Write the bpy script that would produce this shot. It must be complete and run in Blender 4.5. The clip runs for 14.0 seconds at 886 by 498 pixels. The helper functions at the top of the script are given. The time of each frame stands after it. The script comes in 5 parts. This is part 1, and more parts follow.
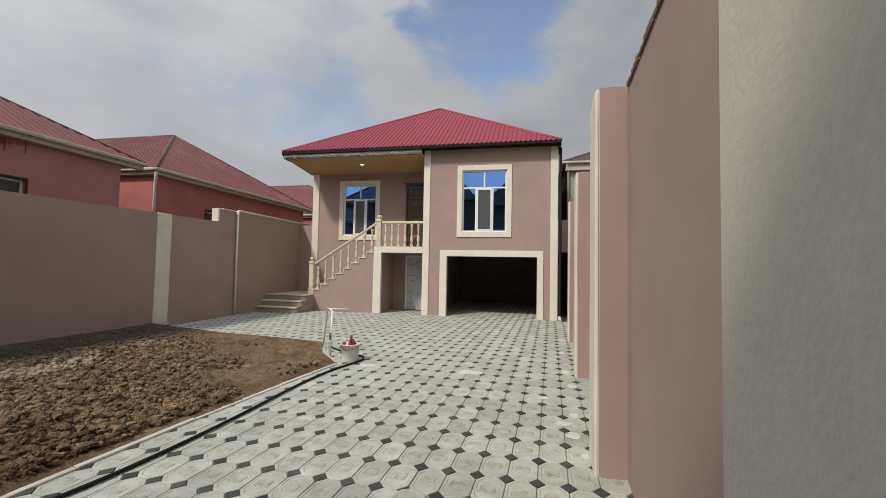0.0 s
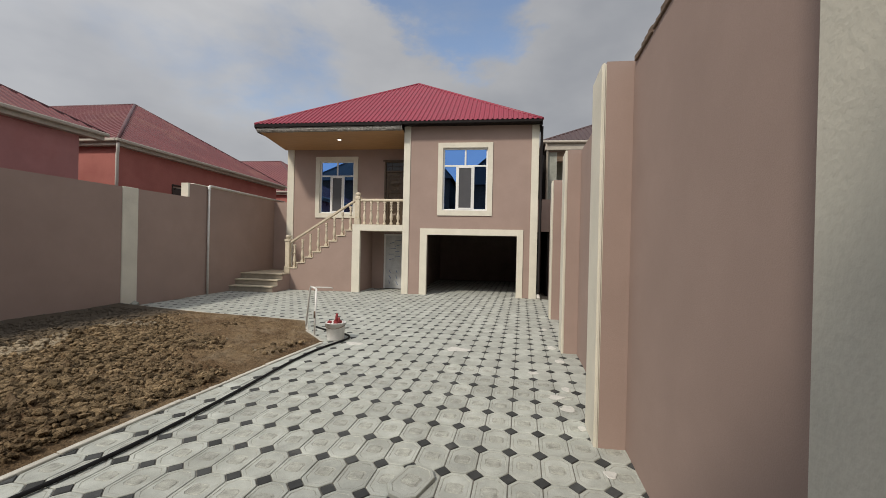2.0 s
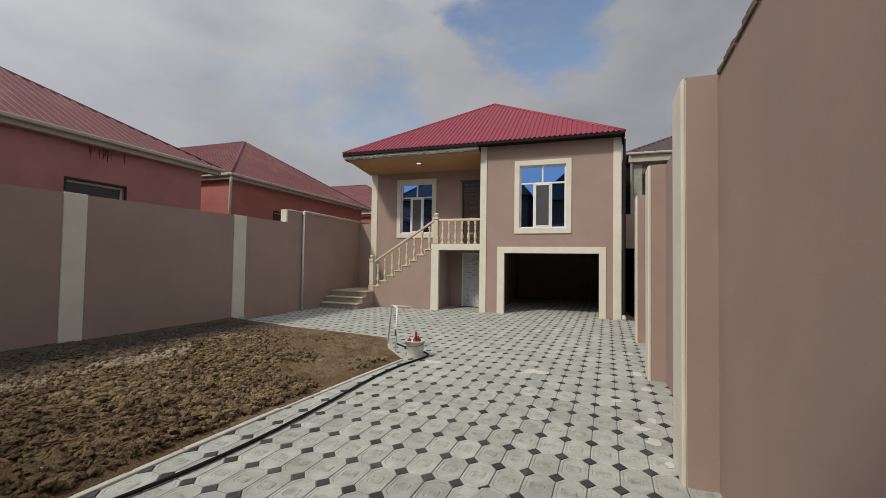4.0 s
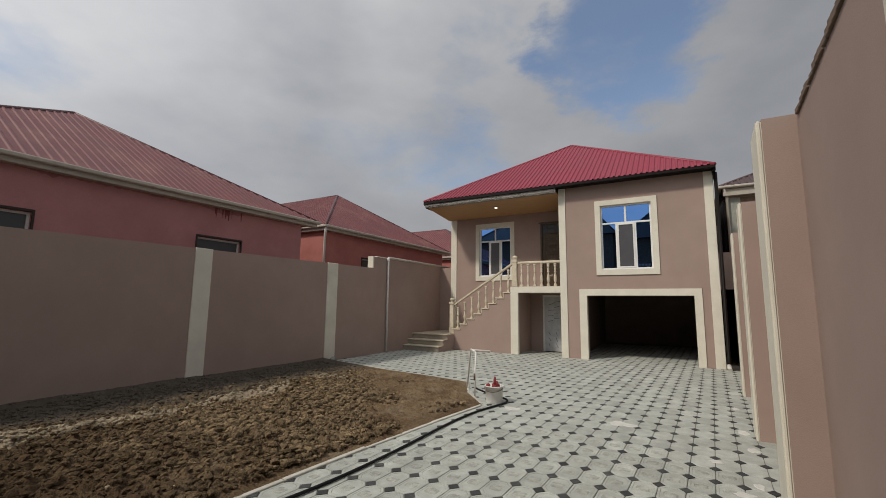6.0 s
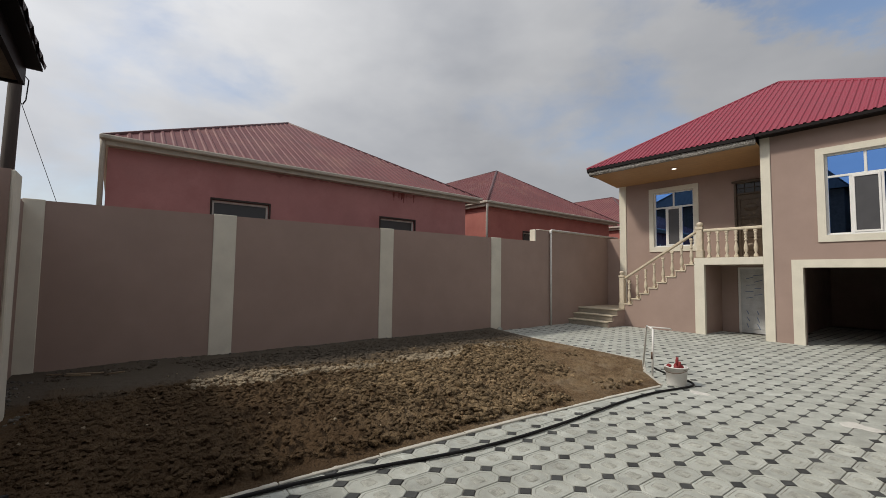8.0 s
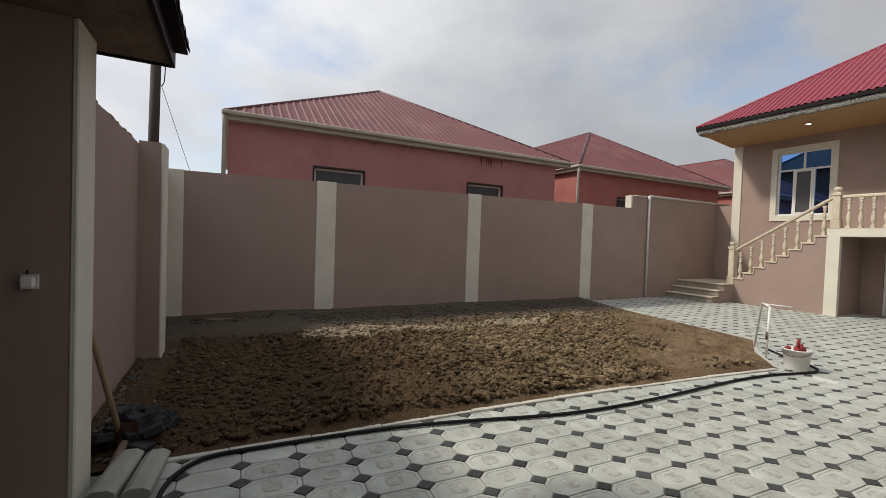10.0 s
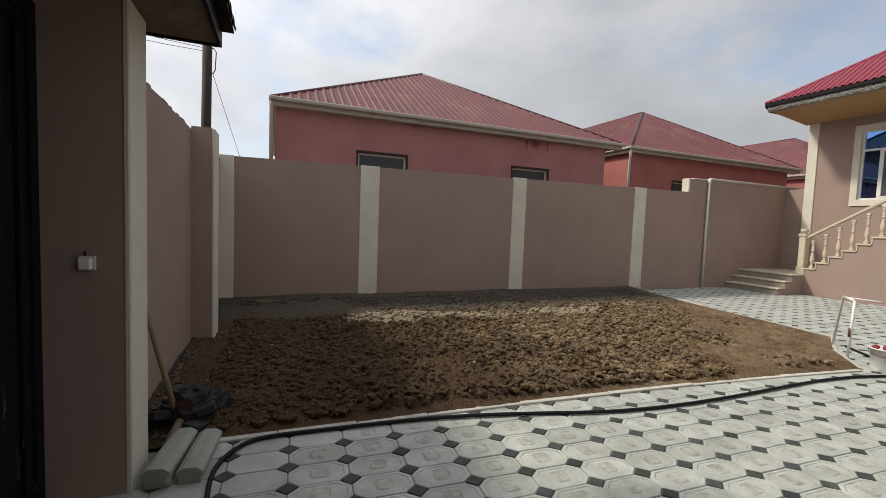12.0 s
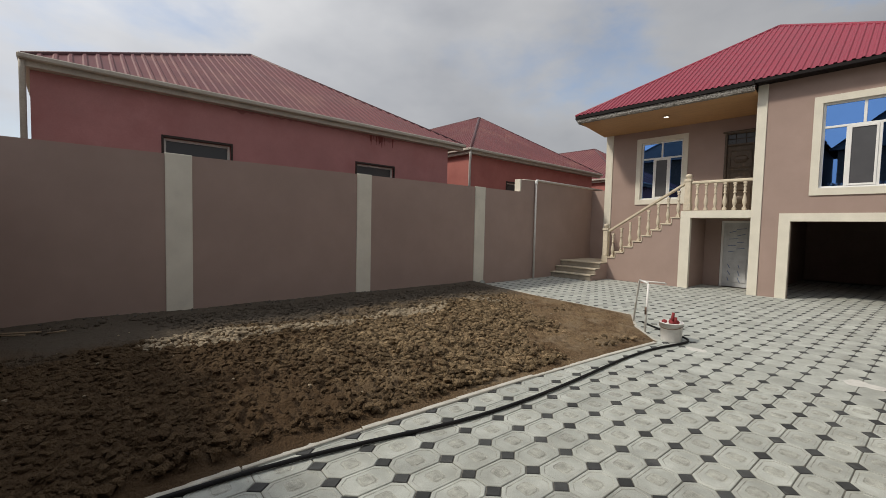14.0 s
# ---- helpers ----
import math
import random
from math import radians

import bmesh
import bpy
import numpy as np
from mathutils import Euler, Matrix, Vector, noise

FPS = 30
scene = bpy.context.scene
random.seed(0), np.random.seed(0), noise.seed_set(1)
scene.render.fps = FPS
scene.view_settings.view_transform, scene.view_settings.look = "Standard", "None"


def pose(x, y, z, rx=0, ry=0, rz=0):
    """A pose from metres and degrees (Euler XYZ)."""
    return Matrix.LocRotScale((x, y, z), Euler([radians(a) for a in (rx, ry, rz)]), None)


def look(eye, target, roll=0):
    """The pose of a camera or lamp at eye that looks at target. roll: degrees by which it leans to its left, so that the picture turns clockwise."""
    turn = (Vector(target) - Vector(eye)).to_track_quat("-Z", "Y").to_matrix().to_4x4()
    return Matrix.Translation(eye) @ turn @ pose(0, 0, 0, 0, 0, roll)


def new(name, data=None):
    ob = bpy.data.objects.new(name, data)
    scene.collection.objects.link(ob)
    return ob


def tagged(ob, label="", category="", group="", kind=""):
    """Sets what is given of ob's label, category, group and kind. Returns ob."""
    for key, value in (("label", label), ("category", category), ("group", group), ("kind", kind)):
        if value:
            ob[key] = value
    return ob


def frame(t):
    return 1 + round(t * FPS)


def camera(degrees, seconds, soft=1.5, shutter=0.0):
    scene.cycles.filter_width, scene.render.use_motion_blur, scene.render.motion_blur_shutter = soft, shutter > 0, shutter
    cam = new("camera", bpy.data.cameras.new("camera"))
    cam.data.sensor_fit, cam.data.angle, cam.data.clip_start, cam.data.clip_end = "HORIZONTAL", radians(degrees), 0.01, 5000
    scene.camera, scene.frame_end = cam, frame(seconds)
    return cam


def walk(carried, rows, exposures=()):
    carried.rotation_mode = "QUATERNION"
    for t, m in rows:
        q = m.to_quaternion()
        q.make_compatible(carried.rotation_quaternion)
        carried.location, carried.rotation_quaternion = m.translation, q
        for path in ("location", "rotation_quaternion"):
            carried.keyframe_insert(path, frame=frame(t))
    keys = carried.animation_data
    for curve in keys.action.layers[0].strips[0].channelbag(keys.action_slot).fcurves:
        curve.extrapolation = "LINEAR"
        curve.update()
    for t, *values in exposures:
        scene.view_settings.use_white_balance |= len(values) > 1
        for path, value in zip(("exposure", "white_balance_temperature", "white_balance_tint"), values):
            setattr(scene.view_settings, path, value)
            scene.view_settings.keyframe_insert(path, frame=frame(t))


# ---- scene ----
cam = camera(93.5, 14.0, soft=0.4)
PATH = [
    (0, (0.359, 0.446, 1.608), (-0.048, 2.402, 1.697), 1.1),
    (0.5, (0.301, 0.462, 1.598), (-0.07, 2.427, 1.645), 1.6),
    (1, (0.215, 0.469, 1.595), (-0.104, 2.443, 1.617), 1.8),
    (1.5, (0.146, 0.465, 1.575), (-0.132, 2.446, 1.584), 1.4),
    (2, (0.103, 0.477, 1.576), (-0.174, 2.458, 1.569), 1.3),
    (2.5, (0.069, 0.479, 1.57), (-0.306, 2.443, 1.556), 1.4),
    (3, (0.06, 0.451, 1.571), (-0.491, 2.374, 1.547), 1.6),
    (3.2, (0.068, 0.43, 1.583), (-0.527, 2.339, 1.557), 1.5),
    (5.3, (0.365, 0.31, 1.683), (-0.338, 2.163, 1.95), 0.5),
    (5.5, (0.371, 0.29, 1.678), (-0.379, 2.123, 1.955), 0.5),
    (6, (0.334, 0.19, 1.69), (-0.653, 1.903, 1.948), 0.7),
    (6.5, (0.363, 0.125, 1.724), (-0.898, 1.667, 1.908), 0.8),
    (7, (0.352, 0.151, 1.701), (-1.126, 1.487, 1.878), 0.9),
    (7.5, (0.35, 0.138, 1.696), (-1.196, 1.397, 1.857), 0.7),
    (8, (0.33, 0.082, 1.685), (-1.236, 1.32, 1.807), 0.8),
    (10.5, (0.302, -0.051, 1.666), (-1.52, 0.771, 1.592), 2.1),
    (11, (0.293, -0.072, 1.658), (-1.559, 0.677, 1.568), 2.1),
    (11.5, (0.243, -0.06, 1.643), (-1.63, 0.633, 1.532), 1.9),
    (12, (0.116, -0.019, 1.651), (-1.739, 0.718, 1.528), 2.2),
    (12.5, (-0.012, -0.02, 1.65), (-1.821, 0.827, 1.533), 1.7),
    (13, (-0.069, 0.033, 1.643), (-1.841, 0.952, 1.524), 1.3),
    (13.5, (-0.158, 0.167, 1.645), (-1.825, 1.264, 1.525), 1.5),
    (14, (-0.271, 0.383, 1.637), (-1.762, 1.712, 1.534), 1.3),
]
walk(cam, [(t, look(eye, target, roll)) for t, eye, target, roll in PATH],
     exposures=[(0.0, 0.22), (1.0, 0.24), (2.0, 0.16), (2.5, 0.05), (3.2, 0.0), (5.5, -0.05), (6.5, -0.15), (8.0, 0.02), (10.5, 0.32), (11.5, 0.4), (12.5, 0.3), (13.5, 0.18), (14.0, 0.10)])

# ---- light ----
world = bpy.data.worlds.new("sky")
scene.world = world
world.use_nodes = True
SUN_AZ = math.radians(210)      # from the south-south-west
SUN_EL = math.radians(44.4)


def build_sky():
    nt = world.node_tree
    nt.nodes.clear()
    N, L = nt.nodes.new, nt.links.new
    out = N("ShaderNodeOutputWorld")
    bg = N("ShaderNodeBackground")
    sky = N("ShaderNodeTexSky")
    sky.sky_type = 'NISHITA'
    sky.sun_disc = False
    sky.sun_elevation = SUN_EL
    sky.sun_rotation = SUN_AZ
    sky.dust_density = 2.0
    tc = N("ShaderNodeTexCoord")
    mp = N("ShaderNodeMapping")
    mp.inputs["Scale"].default_value = (1, 1, 2.0)
    mp.inputs["Location"].default_value = (CLOUD_SEED, 0.7, 0)
    L(tc.outputs["Generated"], mp.inputs["Vector"])
    n1 = N("ShaderNodeTexNoise")
    n1.inputs["Scale"].default_value = 2.3
    n1.inputs["Detail"].default_value = 6
    n1.inputs["Roughness"].default_value = 0.56
    n1.inputs["Distortion"].default_value = 0.25
    L(mp.outputs[0], n1.inputs["Vector"])
    cover = n1.outputs["Fac"]
    nw = N("ShaderNodeTexNoise")
    nw.inputs["Scale"].default_value = 3.4
    nw.inputs["Detail"].default_value = 7
    nw.inputs["Roughness"].default_value = 0.6
    L(mp.outputs[0], nw.inputs["Vector"])
    off = N("ShaderNodeVectorMath"); off.operation = 'MULTIPLY_ADD'
    off.inputs[1].default_value = (0.42, 0.42, 0.42)
    L(nw.outputs["Color"], off.inputs[0])
    ctr = N("ShaderNodeVectorMath"); ctr.operation = 'SUBTRACT'; ctr.inputs[1].default_value = (0.21, 0.21, 0.21)
    L(tc.outputs["Generated"], off.inputs[2])
    L(off.outputs[0], ctr.inputs[0])
    wob = N("ShaderNodeVectorMath"); wob.operation = 'NORMALIZE'
    L(ctr.outputs[0], wob.inputs[0])
    # thinner places in the cloud deck
    for way, size, deep in GAPS:
        dot = N("ShaderNodeVectorMath"); dot.operation = 'DOT_PRODUCT'
        dot.inputs[1].default_value = Vector(way).normalized()
        L(wob.outputs["Vector"], dot.inputs[0])
        mr = N("ShaderNodeMapRange"); mr.interpolation_type = 'SMOOTHSTEP'
        mr.inputs["From Min"].default_value, mr.inputs["From Max"].default_value = math.cos(math.radians(size)), 1.0
        mr.inputs["To Min"].default_value, mr.inputs["To Max"].default_value = 0.0, deep
        L(dot.outputs["Value"], mr.inputs["Value"])
        sub = N("ShaderNodeMath"); sub.operation = 'SUBTRACT'
        L(cover, sub.inputs[0]); L(mr.outputs[0], sub.inputs[1])
        cover = sub.outputs[0]
    ramp = N("ShaderNodeMapRange"); ramp.interpolation_type = 'SMOOTHSTEP'
    ramp.inputs["From Min"].default_value, ramp.inputs["From Max"].default_value = 0.14, 0.46
    ramp.inputs["To Min"].default_value = 0.10
    L(cover, ramp.inputs["Value"])
    n2 = N("ShaderNodeTexNoise")
    n2.inputs["Scale"].default_value = 2.6
    n2.inputs["Detail"].default_value = 5
    n2.inputs["Roughness"].default_value = 0.5
    L(mp.outputs[0], n2.inputs["Vector"])
    shade = N("ShaderNodeValToRGB")
    shade.color_ramp.elements[0].position = 0.3
    shade.color_ramp.elements[0].color = (4.25, 4.38, 4.70, 1)
    shade.color_ramp.elements[1].position = 0.68
    shade.color_ramp.elements[1].color = (6.4, 6.42, 6.52, 1)
    L(n2.outputs["Fac"], shade.inputs[0])
    # the deck glows towards the veiled sun
    sd = N("ShaderNodeVectorMath"); sd.operation = 'DOT_PRODUCT'
    sd.inputs[1].default_value = Vector((-0.40, -0.55, 0.78)).normalized()
    L(tc.outputs["Generated"], sd.inputs[0])
    gl = N("ShaderNodeMapRange")
    gl.inputs["From Min"].default_value, gl.inputs["From Max"].default_value = -1, 1
    L(sd.outputs["Value"], gl.inputs["Value"])
    po = N("ShaderNodeMath"); po.operation = 'POWER'; po.inputs[1].default_value = 3.0
    L(gl.outputs[0], po.inputs[0])
    bo = N("ShaderNodeMath"); bo.operation = 'MULTIPLY_ADD'
    bo.inputs[1].default_value, bo.inputs[2].default_value = 1.28, 0.65
    L(po.outputs[0], bo.inputs[0])
    gm = N("ShaderNodeVectorMath"); gm.operation = 'SCALE'
    L(shade.outputs[0], gm.inputs[0]); L(bo.outputs[0], gm.inputs["Scale"])
    mix = N("ShaderNodeMixRGB")
    thin = N("ShaderNodeMath"); thin.operation = 'MULTIPLY'; thin.inputs[1].default_value = 0.97
    L(ramp.outputs[0], thin.inputs[0])
    L(thin.outputs[0], mix.inputs[0])
    blue = N("ShaderNodeVectorMath"); blue.operation = 'SCALE'; blue.inputs["Scale"].default_value = 1.65
    L(sky.outputs[0], blue.inputs[0])
    L(blue.outputs[0], mix.inputs[1])
    L(gm.outputs[0], mix.inputs[2])
    L(mix.outputs[0], bg.inputs["Color"])
    bg.inputs["Strength"].default_value = 0.09
    L(bg.outputs[0], out.inputs["Surface"])


GAPS = [((-0.06, 0.845, 0.53), 12, 0.40), ((-0.90, 0.10, 0.40), 15, 0.12), ((-0.42, 0.85, 0.33), 9, 0.09)]
CLOUD_SEED = 3.1
build_sky()
sun_data = bpy.data.lights.new("sun", 'SUN')
sun_data.energy = 2.35
sun_data.angle = math.radians(6)
sun_data.color = (1.0, 0.91, 0.78)
sun = new("sun", sun_data)
sun.matrix_world = look((-17.9, -30.9, 35.0), (0, 0, 0))


# ---- materials ----
def mat(name, base, rough=0.8, metal=0.0, var=0.12, scale=6.0, fine=90.0, bump=0.25, bump_dist=0.004, tint=None, spec=0.4,
        rnd=0.0, stain=None, stain_scale=1.2, stain_lo=0.55, stain_hi=0.75, stretch=None, lumps=0.0):
    """A surface with broad blotches, fine grain, relief and stains of their own colour."""
    m = bpy.data.materials.new(name)
    m.use_nodes = True
    nt = m.node_tree
    N, L = nt.nodes.new, nt.links.new
    p = nt.nodes["Principled BSDF"]
    p.inputs["Roughness"].default_value = rough
    p.inputs["Metallic"].default_value = metal
    p.inputs["Specular IOR Level"].default_value = spec
    tc = N("ShaderNodeTexCoord")
    geo = N("ShaderNodeNewGeometry")
    vec = geo.outputs["Position"]
    if stretch:
        mp = N("ShaderNodeMapping")
        mp.inputs["Scale"].default_value = stretch
        L(vec, mp.inputs["Vector"])
        vec = mp.outputs[0]
    big = N("ShaderNodeTexNoise")
    big.inputs["Scale"].default_value = scale
    big.inputs["Detail"].default_value = 6
    big.inputs["Roughness"].default_value = 0.6
    L(vec, big.inputs["Vector"])
    small = N("ShaderNodeTexNoise")
    small.inputs["Scale"].default_value = fine
    small.inputs["Detail"].default_value = 4
    L(vec, small.inputs["Vector"])
    t = tint or tuple(c * 0.7 for c in base)
    r = N("ShaderNodeValToRGB")
    r.color_ramp.elements[0].position, r.color_ramp.elements[1].position = 0.3, 0.7
    r.color_ramp.elements[0].color = (*[b + (a - b) * min(1, var * 3) for a, b in zip(t, base)], 1)
    r.color_ramp.elements[1].color = (*[min(1, b * (1 + var)) for b in base], 1)
    L(big.outputs["Fac"], r.inputs[0])
    col = r.outputs[0]
    g = N("ShaderNodeMixRGB"); g.blend_type = 'MULTIPLY'; g.inputs[0].default_value = 1.0
    gr = N("ShaderNodeMapRange")
    gr.inputs["From Min"].default_value, gr.inputs["From Max"].default_value = 0.25, 0.75
    gr.inputs["To Min"].default_value, gr.inputs["To Max"].default_value = 1 - var, 1 + var * 0.6
    L(small.outputs["Fac"], gr.inputs["Value"])
    L(col, g.inputs[1]); L(gr.outputs[0], g.inputs[2])
    col = g.outputs[0]
    if stain:
        sn = N("ShaderNodeTexNoise")
        sn.inputs["Scale"].default_value = stain_scale
        sn.inputs["Detail"].default_value = 8
        sn.inputs["Roughness"].default_value = 0.65
        L(vec, sn.inputs["Vector"])
        sr = N("ShaderNodeMapRange")
        sr.inputs["From Min"].default_value, sr.inputs["From Max"].default_value = stain_lo, stain_hi
        sr.clamp = True
        L(sn.outputs["Fac"], sr.inputs["Value"])
        sm = N("ShaderNodeMixRGB")
        L(sr.outputs[0], sm.inputs[0]); L(col, sm.inputs[1])
        sm.inputs[2].default_value = (*stain, 1)
        col = sm.outputs[0]
    if rnd:
        oi = N("ShaderNodeObjectInfo")
        isl = N("ShaderNodeMath"); isl.operation = 'ADD'
        L(oi.outputs["Random"], isl.inputs[0]); L(geo.outputs["Random Per Island"], isl.inputs[1])
        fr = N("ShaderNodeMath"); fr.operation = 'FRACT'
        L(isl.outputs[0], fr.inputs[0])
        rr = N("ShaderNodeMapRange")
        rr.inputs["To Min"].default_value, rr.inputs["To Max"].default_value = 1 - rnd, 1 + rnd * 0.6
        L(fr.outputs[0], rr.inputs["Value"])
        rm = N("ShaderNodeMixRGB"); rm.blend_type = 'MULTIPLY'; rm.inputs[0].default_value = 1.0
        L(col, rm.inputs[1]); L(rr.outputs[0], rm.inputs[2])
        col = rm.outputs[0]
    L(col, p.inputs["Base Color"])
    rg = N("ShaderNodeMapRange")
    rg.inputs["To Min"].default_value, rg.inputs["To Max"].default_value = max(0.008, rough - min(0.1, rough * 0.5)), min(1, rough + min(0.1, rough * 0.5))
    L(big.outputs["Fac"], rg.inputs["Value"])
    L(rg.outputs[0], p.inputs["Roughness"])
    if bump:
        b = N("ShaderNodeBump")
        b.inputs["Strength"].default_value = bump
        b.inputs["Distance"].default_value = bump_dist
        ad = N("ShaderNodeMath"); ad.operation = 'ADD'
        L(big.outputs["Fac"], ad.inputs[0]); L(small.outputs["Fac"], ad.inputs[1])
        height = ad.outputs[0]
        if lumps:
            lp = N("ShaderNodeTexNoise")
            lp.inputs["Scale"].default_value = 13.0
            lp.inputs["Detail"].default_value = 9
            lp.inputs["Roughness"].default_value = 0.68
            L(vec, lp.inputs["Vector"])
            la = N("ShaderNodeMath"); la.operation = 'MULTIPLY_ADD'
            la.inputs[1].default_value = lumps
            L(lp.outputs["Fac"], la.inputs[0]); L(height, la.inputs[2])
            height = la.outputs[0]
        L(height, b.inputs["Height"])
        L(b.outputs[0], p.inputs["Normal"])
    return m


BROWN = mat("brown_stucco", (0.347, 0.259, 0.224), 0.92, var=0.07, scale=1.3, fine=170, bump=0.35, bump_dist=0.004, spec=0.2,
            stain=(0.315, 0.235, 0.205), stain_scale=0.7, stain_lo=0.5, stain_hi=0.8)
CREAM = mat("cream_stucco", (0.68, 0.65, 0.555), 0.9, var=0.07, scale=2.0, fine=150, bump=0.4, bump_dist=0.005, spec=0.2,
            stain=(0.56, 0.54, 0.47), stain_scale=2.2, stain_lo=0.58, stain_hi=0.8)
CREAM_ROUGH = mat("rough_cream_stucco", (0.62, 0.60, 0.515), 0.92, var=0.05, scale=5.0, fine=55, bump=0.28, bump_dist=0.008, spec=0.2,
                  stain=(0.57, 0.55, 0.475), stain_scale=1.4, stain_lo=0.5, stain_hi=0.75)
STONE = mat("cream_stone", (0.60, 0.53, 0.41), 0.7, var=0.14, scale=9, fine=120, bump=0.2, rnd=0.1,
            stain=(0.42, 0.36, 0.27), stain_scale=5, stain_lo=0.6, stain_hi=0.85)
STEP_BODY = mat("unpolished_stone", (0.31, 0.275, 0.22), 0.85, var=0.16, scale=7, fine=120, bump=0.3, rnd=0.1,
                stain=(0.30, 0.26, 0.20), stain_scale=4, stain_lo=0.5, stain_hi=0.8)
PAVER = mat("white_concrete_paver", (0.425, 0.445, 0.41), 0.85, var=0.22, scale=5, fine=240, bump=0.35, bump_dist=0.003, rnd=0.14,
            stain=(0.315, 0.325, 0.29), stain_scale=3.0, stain_lo=0.46, stain_hi=0.78)
PAVER_DARK = mat("dark_concrete_paver", (0.052, 0.055, 0.055), 0.8, var=0.3, scale=8, fine=240, bump=0.35, bump_dist=0.003, rnd=0.35,
                 stain=(0.14, 0.14, 0.132), stain_scale=5, stain_lo=0.55, stain_hi=0.85)
BLACK_PAVER = mat("black_concrete_paver", (0.024, 0.025, 0.028), 0.75, var=0.3, scale=9, fine=200, bump=0.3, rnd=0.4)
PAVER_DIRT = mat("dirty_paver_groove", (0.375, 0.385, 0.345), 0.9, var=0.35, scale=14, fine=240, bump=0.35, bump_dist=0.003, rnd=0.14)
SAND = mat("joint_sand", (0.20, 0.19, 0.165), 0.95, var=0.25, scale=8, fine=300, bump=0.5)
CONCRETE = mat("grey_concrete", (0.30, 0.31, 0.275), 0.9, var=0.15, scale=6, fine=160, bump=0.4,
               stain=(0.42, 0.43, 0.39), stain_scale=9, stain_lo=0.62, stain_hi=0.72)
CEMENT = mat("dried_cement", (0.58, 0.575, 0.54), 0.92, var=0.12, scale=12, fine=150, bump=0.5)
GRAVEL = mat("grey_rubble", (0.115, 0.105, 0.09), 0.92, var=0.3, scale=12, fine=90, bump=0.5, rnd=0.4)
KERB = mat("kerb_concrete", (0.50, 0.485, 0.43), 0.88, var=0.15, scale=5, fine=160, bump=0.3, rnd=0.12,
           stain=(0.33, 0.28, 0.21), stain_scale=4, stain_lo=0.55, stain_hi=0.8)
SOIL = mat("turned_soil", (0.178, 0.128, 0.076), 0.97, var=0.5, scale=1.6, fine=45, bump=1.0, bump_dist=0.03, lumps=1.5, spec=0.1,
           tint=(0.11, 0.068, 0.038), stain=(0.262, 0.205, 0.138), stain_scale=1.7, stain_lo=0.5, stain_hi=0.72)
DRY_SOIL = mat("dried_soil", (0.29, 0.24, 0.17), 0.97, var=0.4, scale=3, fine=45, bump=0.6, bump_dist=0.02, spec=0.1)


def grey_margin(m):
    """Grey trodden earth in place of brown along the west wall."""
    nt = m.node_tree
    p = nt.nodes["Principled BSDF"]
    src = p.inputs["Base Color"].links[0].from_socket
    geo = nt.nodes.new("ShaderNodeNewGeometry")
    sep = nt.nodes.new("ShaderNodeSeparateXYZ")
    nt.links.new(geo.outputs["Position"], sep.inputs[0])
    nz = nt.nodes.new("ShaderNodeTexNoise")
    nz.inputs["Scale"].default_value = 1.6
    nz.inputs["Detail"].default_value = 6
    nt.links.new(geo.outputs["Position"], nz.inputs["Vector"])
    ad = nt.nodes.new("ShaderNodeMath"); ad.operation = 'MULTIPLY_ADD'
    ad.inputs[1].default_value = 2.2
    nt.links.new(nz.outputs["Fac"], ad.inputs[0]); nt.links.new(sep.outputs["X"], ad.inputs[2])
    mr = nt.nodes.new("ShaderNodeMapRange")
    mr.inputs["From Min"].default_value, mr.inputs["From Max"].default_value = -5.4, -6.1
    nt.links.new(ad.outputs[0], mr.inputs["Value"])
    mx = nt.nodes.new("ShaderNodeMixRGB")
    mx.inputs[2].default_value = (0.108, 0.090, 0.070, 1)
    nt.links.new(mr.outputs[0], mx.inputs[0])
    # moist dark earth towards the south, the wall's shade put into its colour too
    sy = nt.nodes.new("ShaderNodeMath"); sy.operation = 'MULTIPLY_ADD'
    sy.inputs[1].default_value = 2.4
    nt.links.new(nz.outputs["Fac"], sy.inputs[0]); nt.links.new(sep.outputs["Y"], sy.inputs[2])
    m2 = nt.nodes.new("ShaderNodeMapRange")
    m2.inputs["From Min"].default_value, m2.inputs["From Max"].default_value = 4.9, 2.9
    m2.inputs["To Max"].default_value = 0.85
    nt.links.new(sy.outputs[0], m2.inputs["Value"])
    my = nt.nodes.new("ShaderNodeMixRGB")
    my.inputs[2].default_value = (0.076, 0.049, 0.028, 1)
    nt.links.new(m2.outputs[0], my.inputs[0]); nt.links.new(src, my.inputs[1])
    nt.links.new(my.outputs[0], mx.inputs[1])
    nt.links.new(mx.outputs[0], p.inputs["Base Color"])


CLOD = mat("crumbled_soil", (0.225, 0.165, 0.098), 0.97, var=0.5, scale=3, fine=70, bump=1.0, bump_dist=0.03, spec=0.1, rnd=0.6)
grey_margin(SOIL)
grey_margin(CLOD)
EARTH = mat("dry_earth", (0.25, 0.21, 0.16), 0.97, var=0.25, scale=0.4, fine=20, bump=0.6, bump_dist=0.03)
RED_ROOF = mat("crimson_steel_sheet", (0.255, 0.026, 0.050), 0.5, var=0.06, scale=0.9, fine=40, bump=0.04, spec=0.5,
               stain=(0.23, 0.032, 0.055), stain_scale=0.6)
OLD_ROOF = mat("faded_red_sheet", (0.165, 0.056, 0.060), 0.55, var=0.14, scale=0.8, fine=30, bump=0.06, spec=0.3,
               stain=(0.24, 0.115, 0.095), stain_scale=0.9, stain_lo=0.5, stain_hi=0.8)
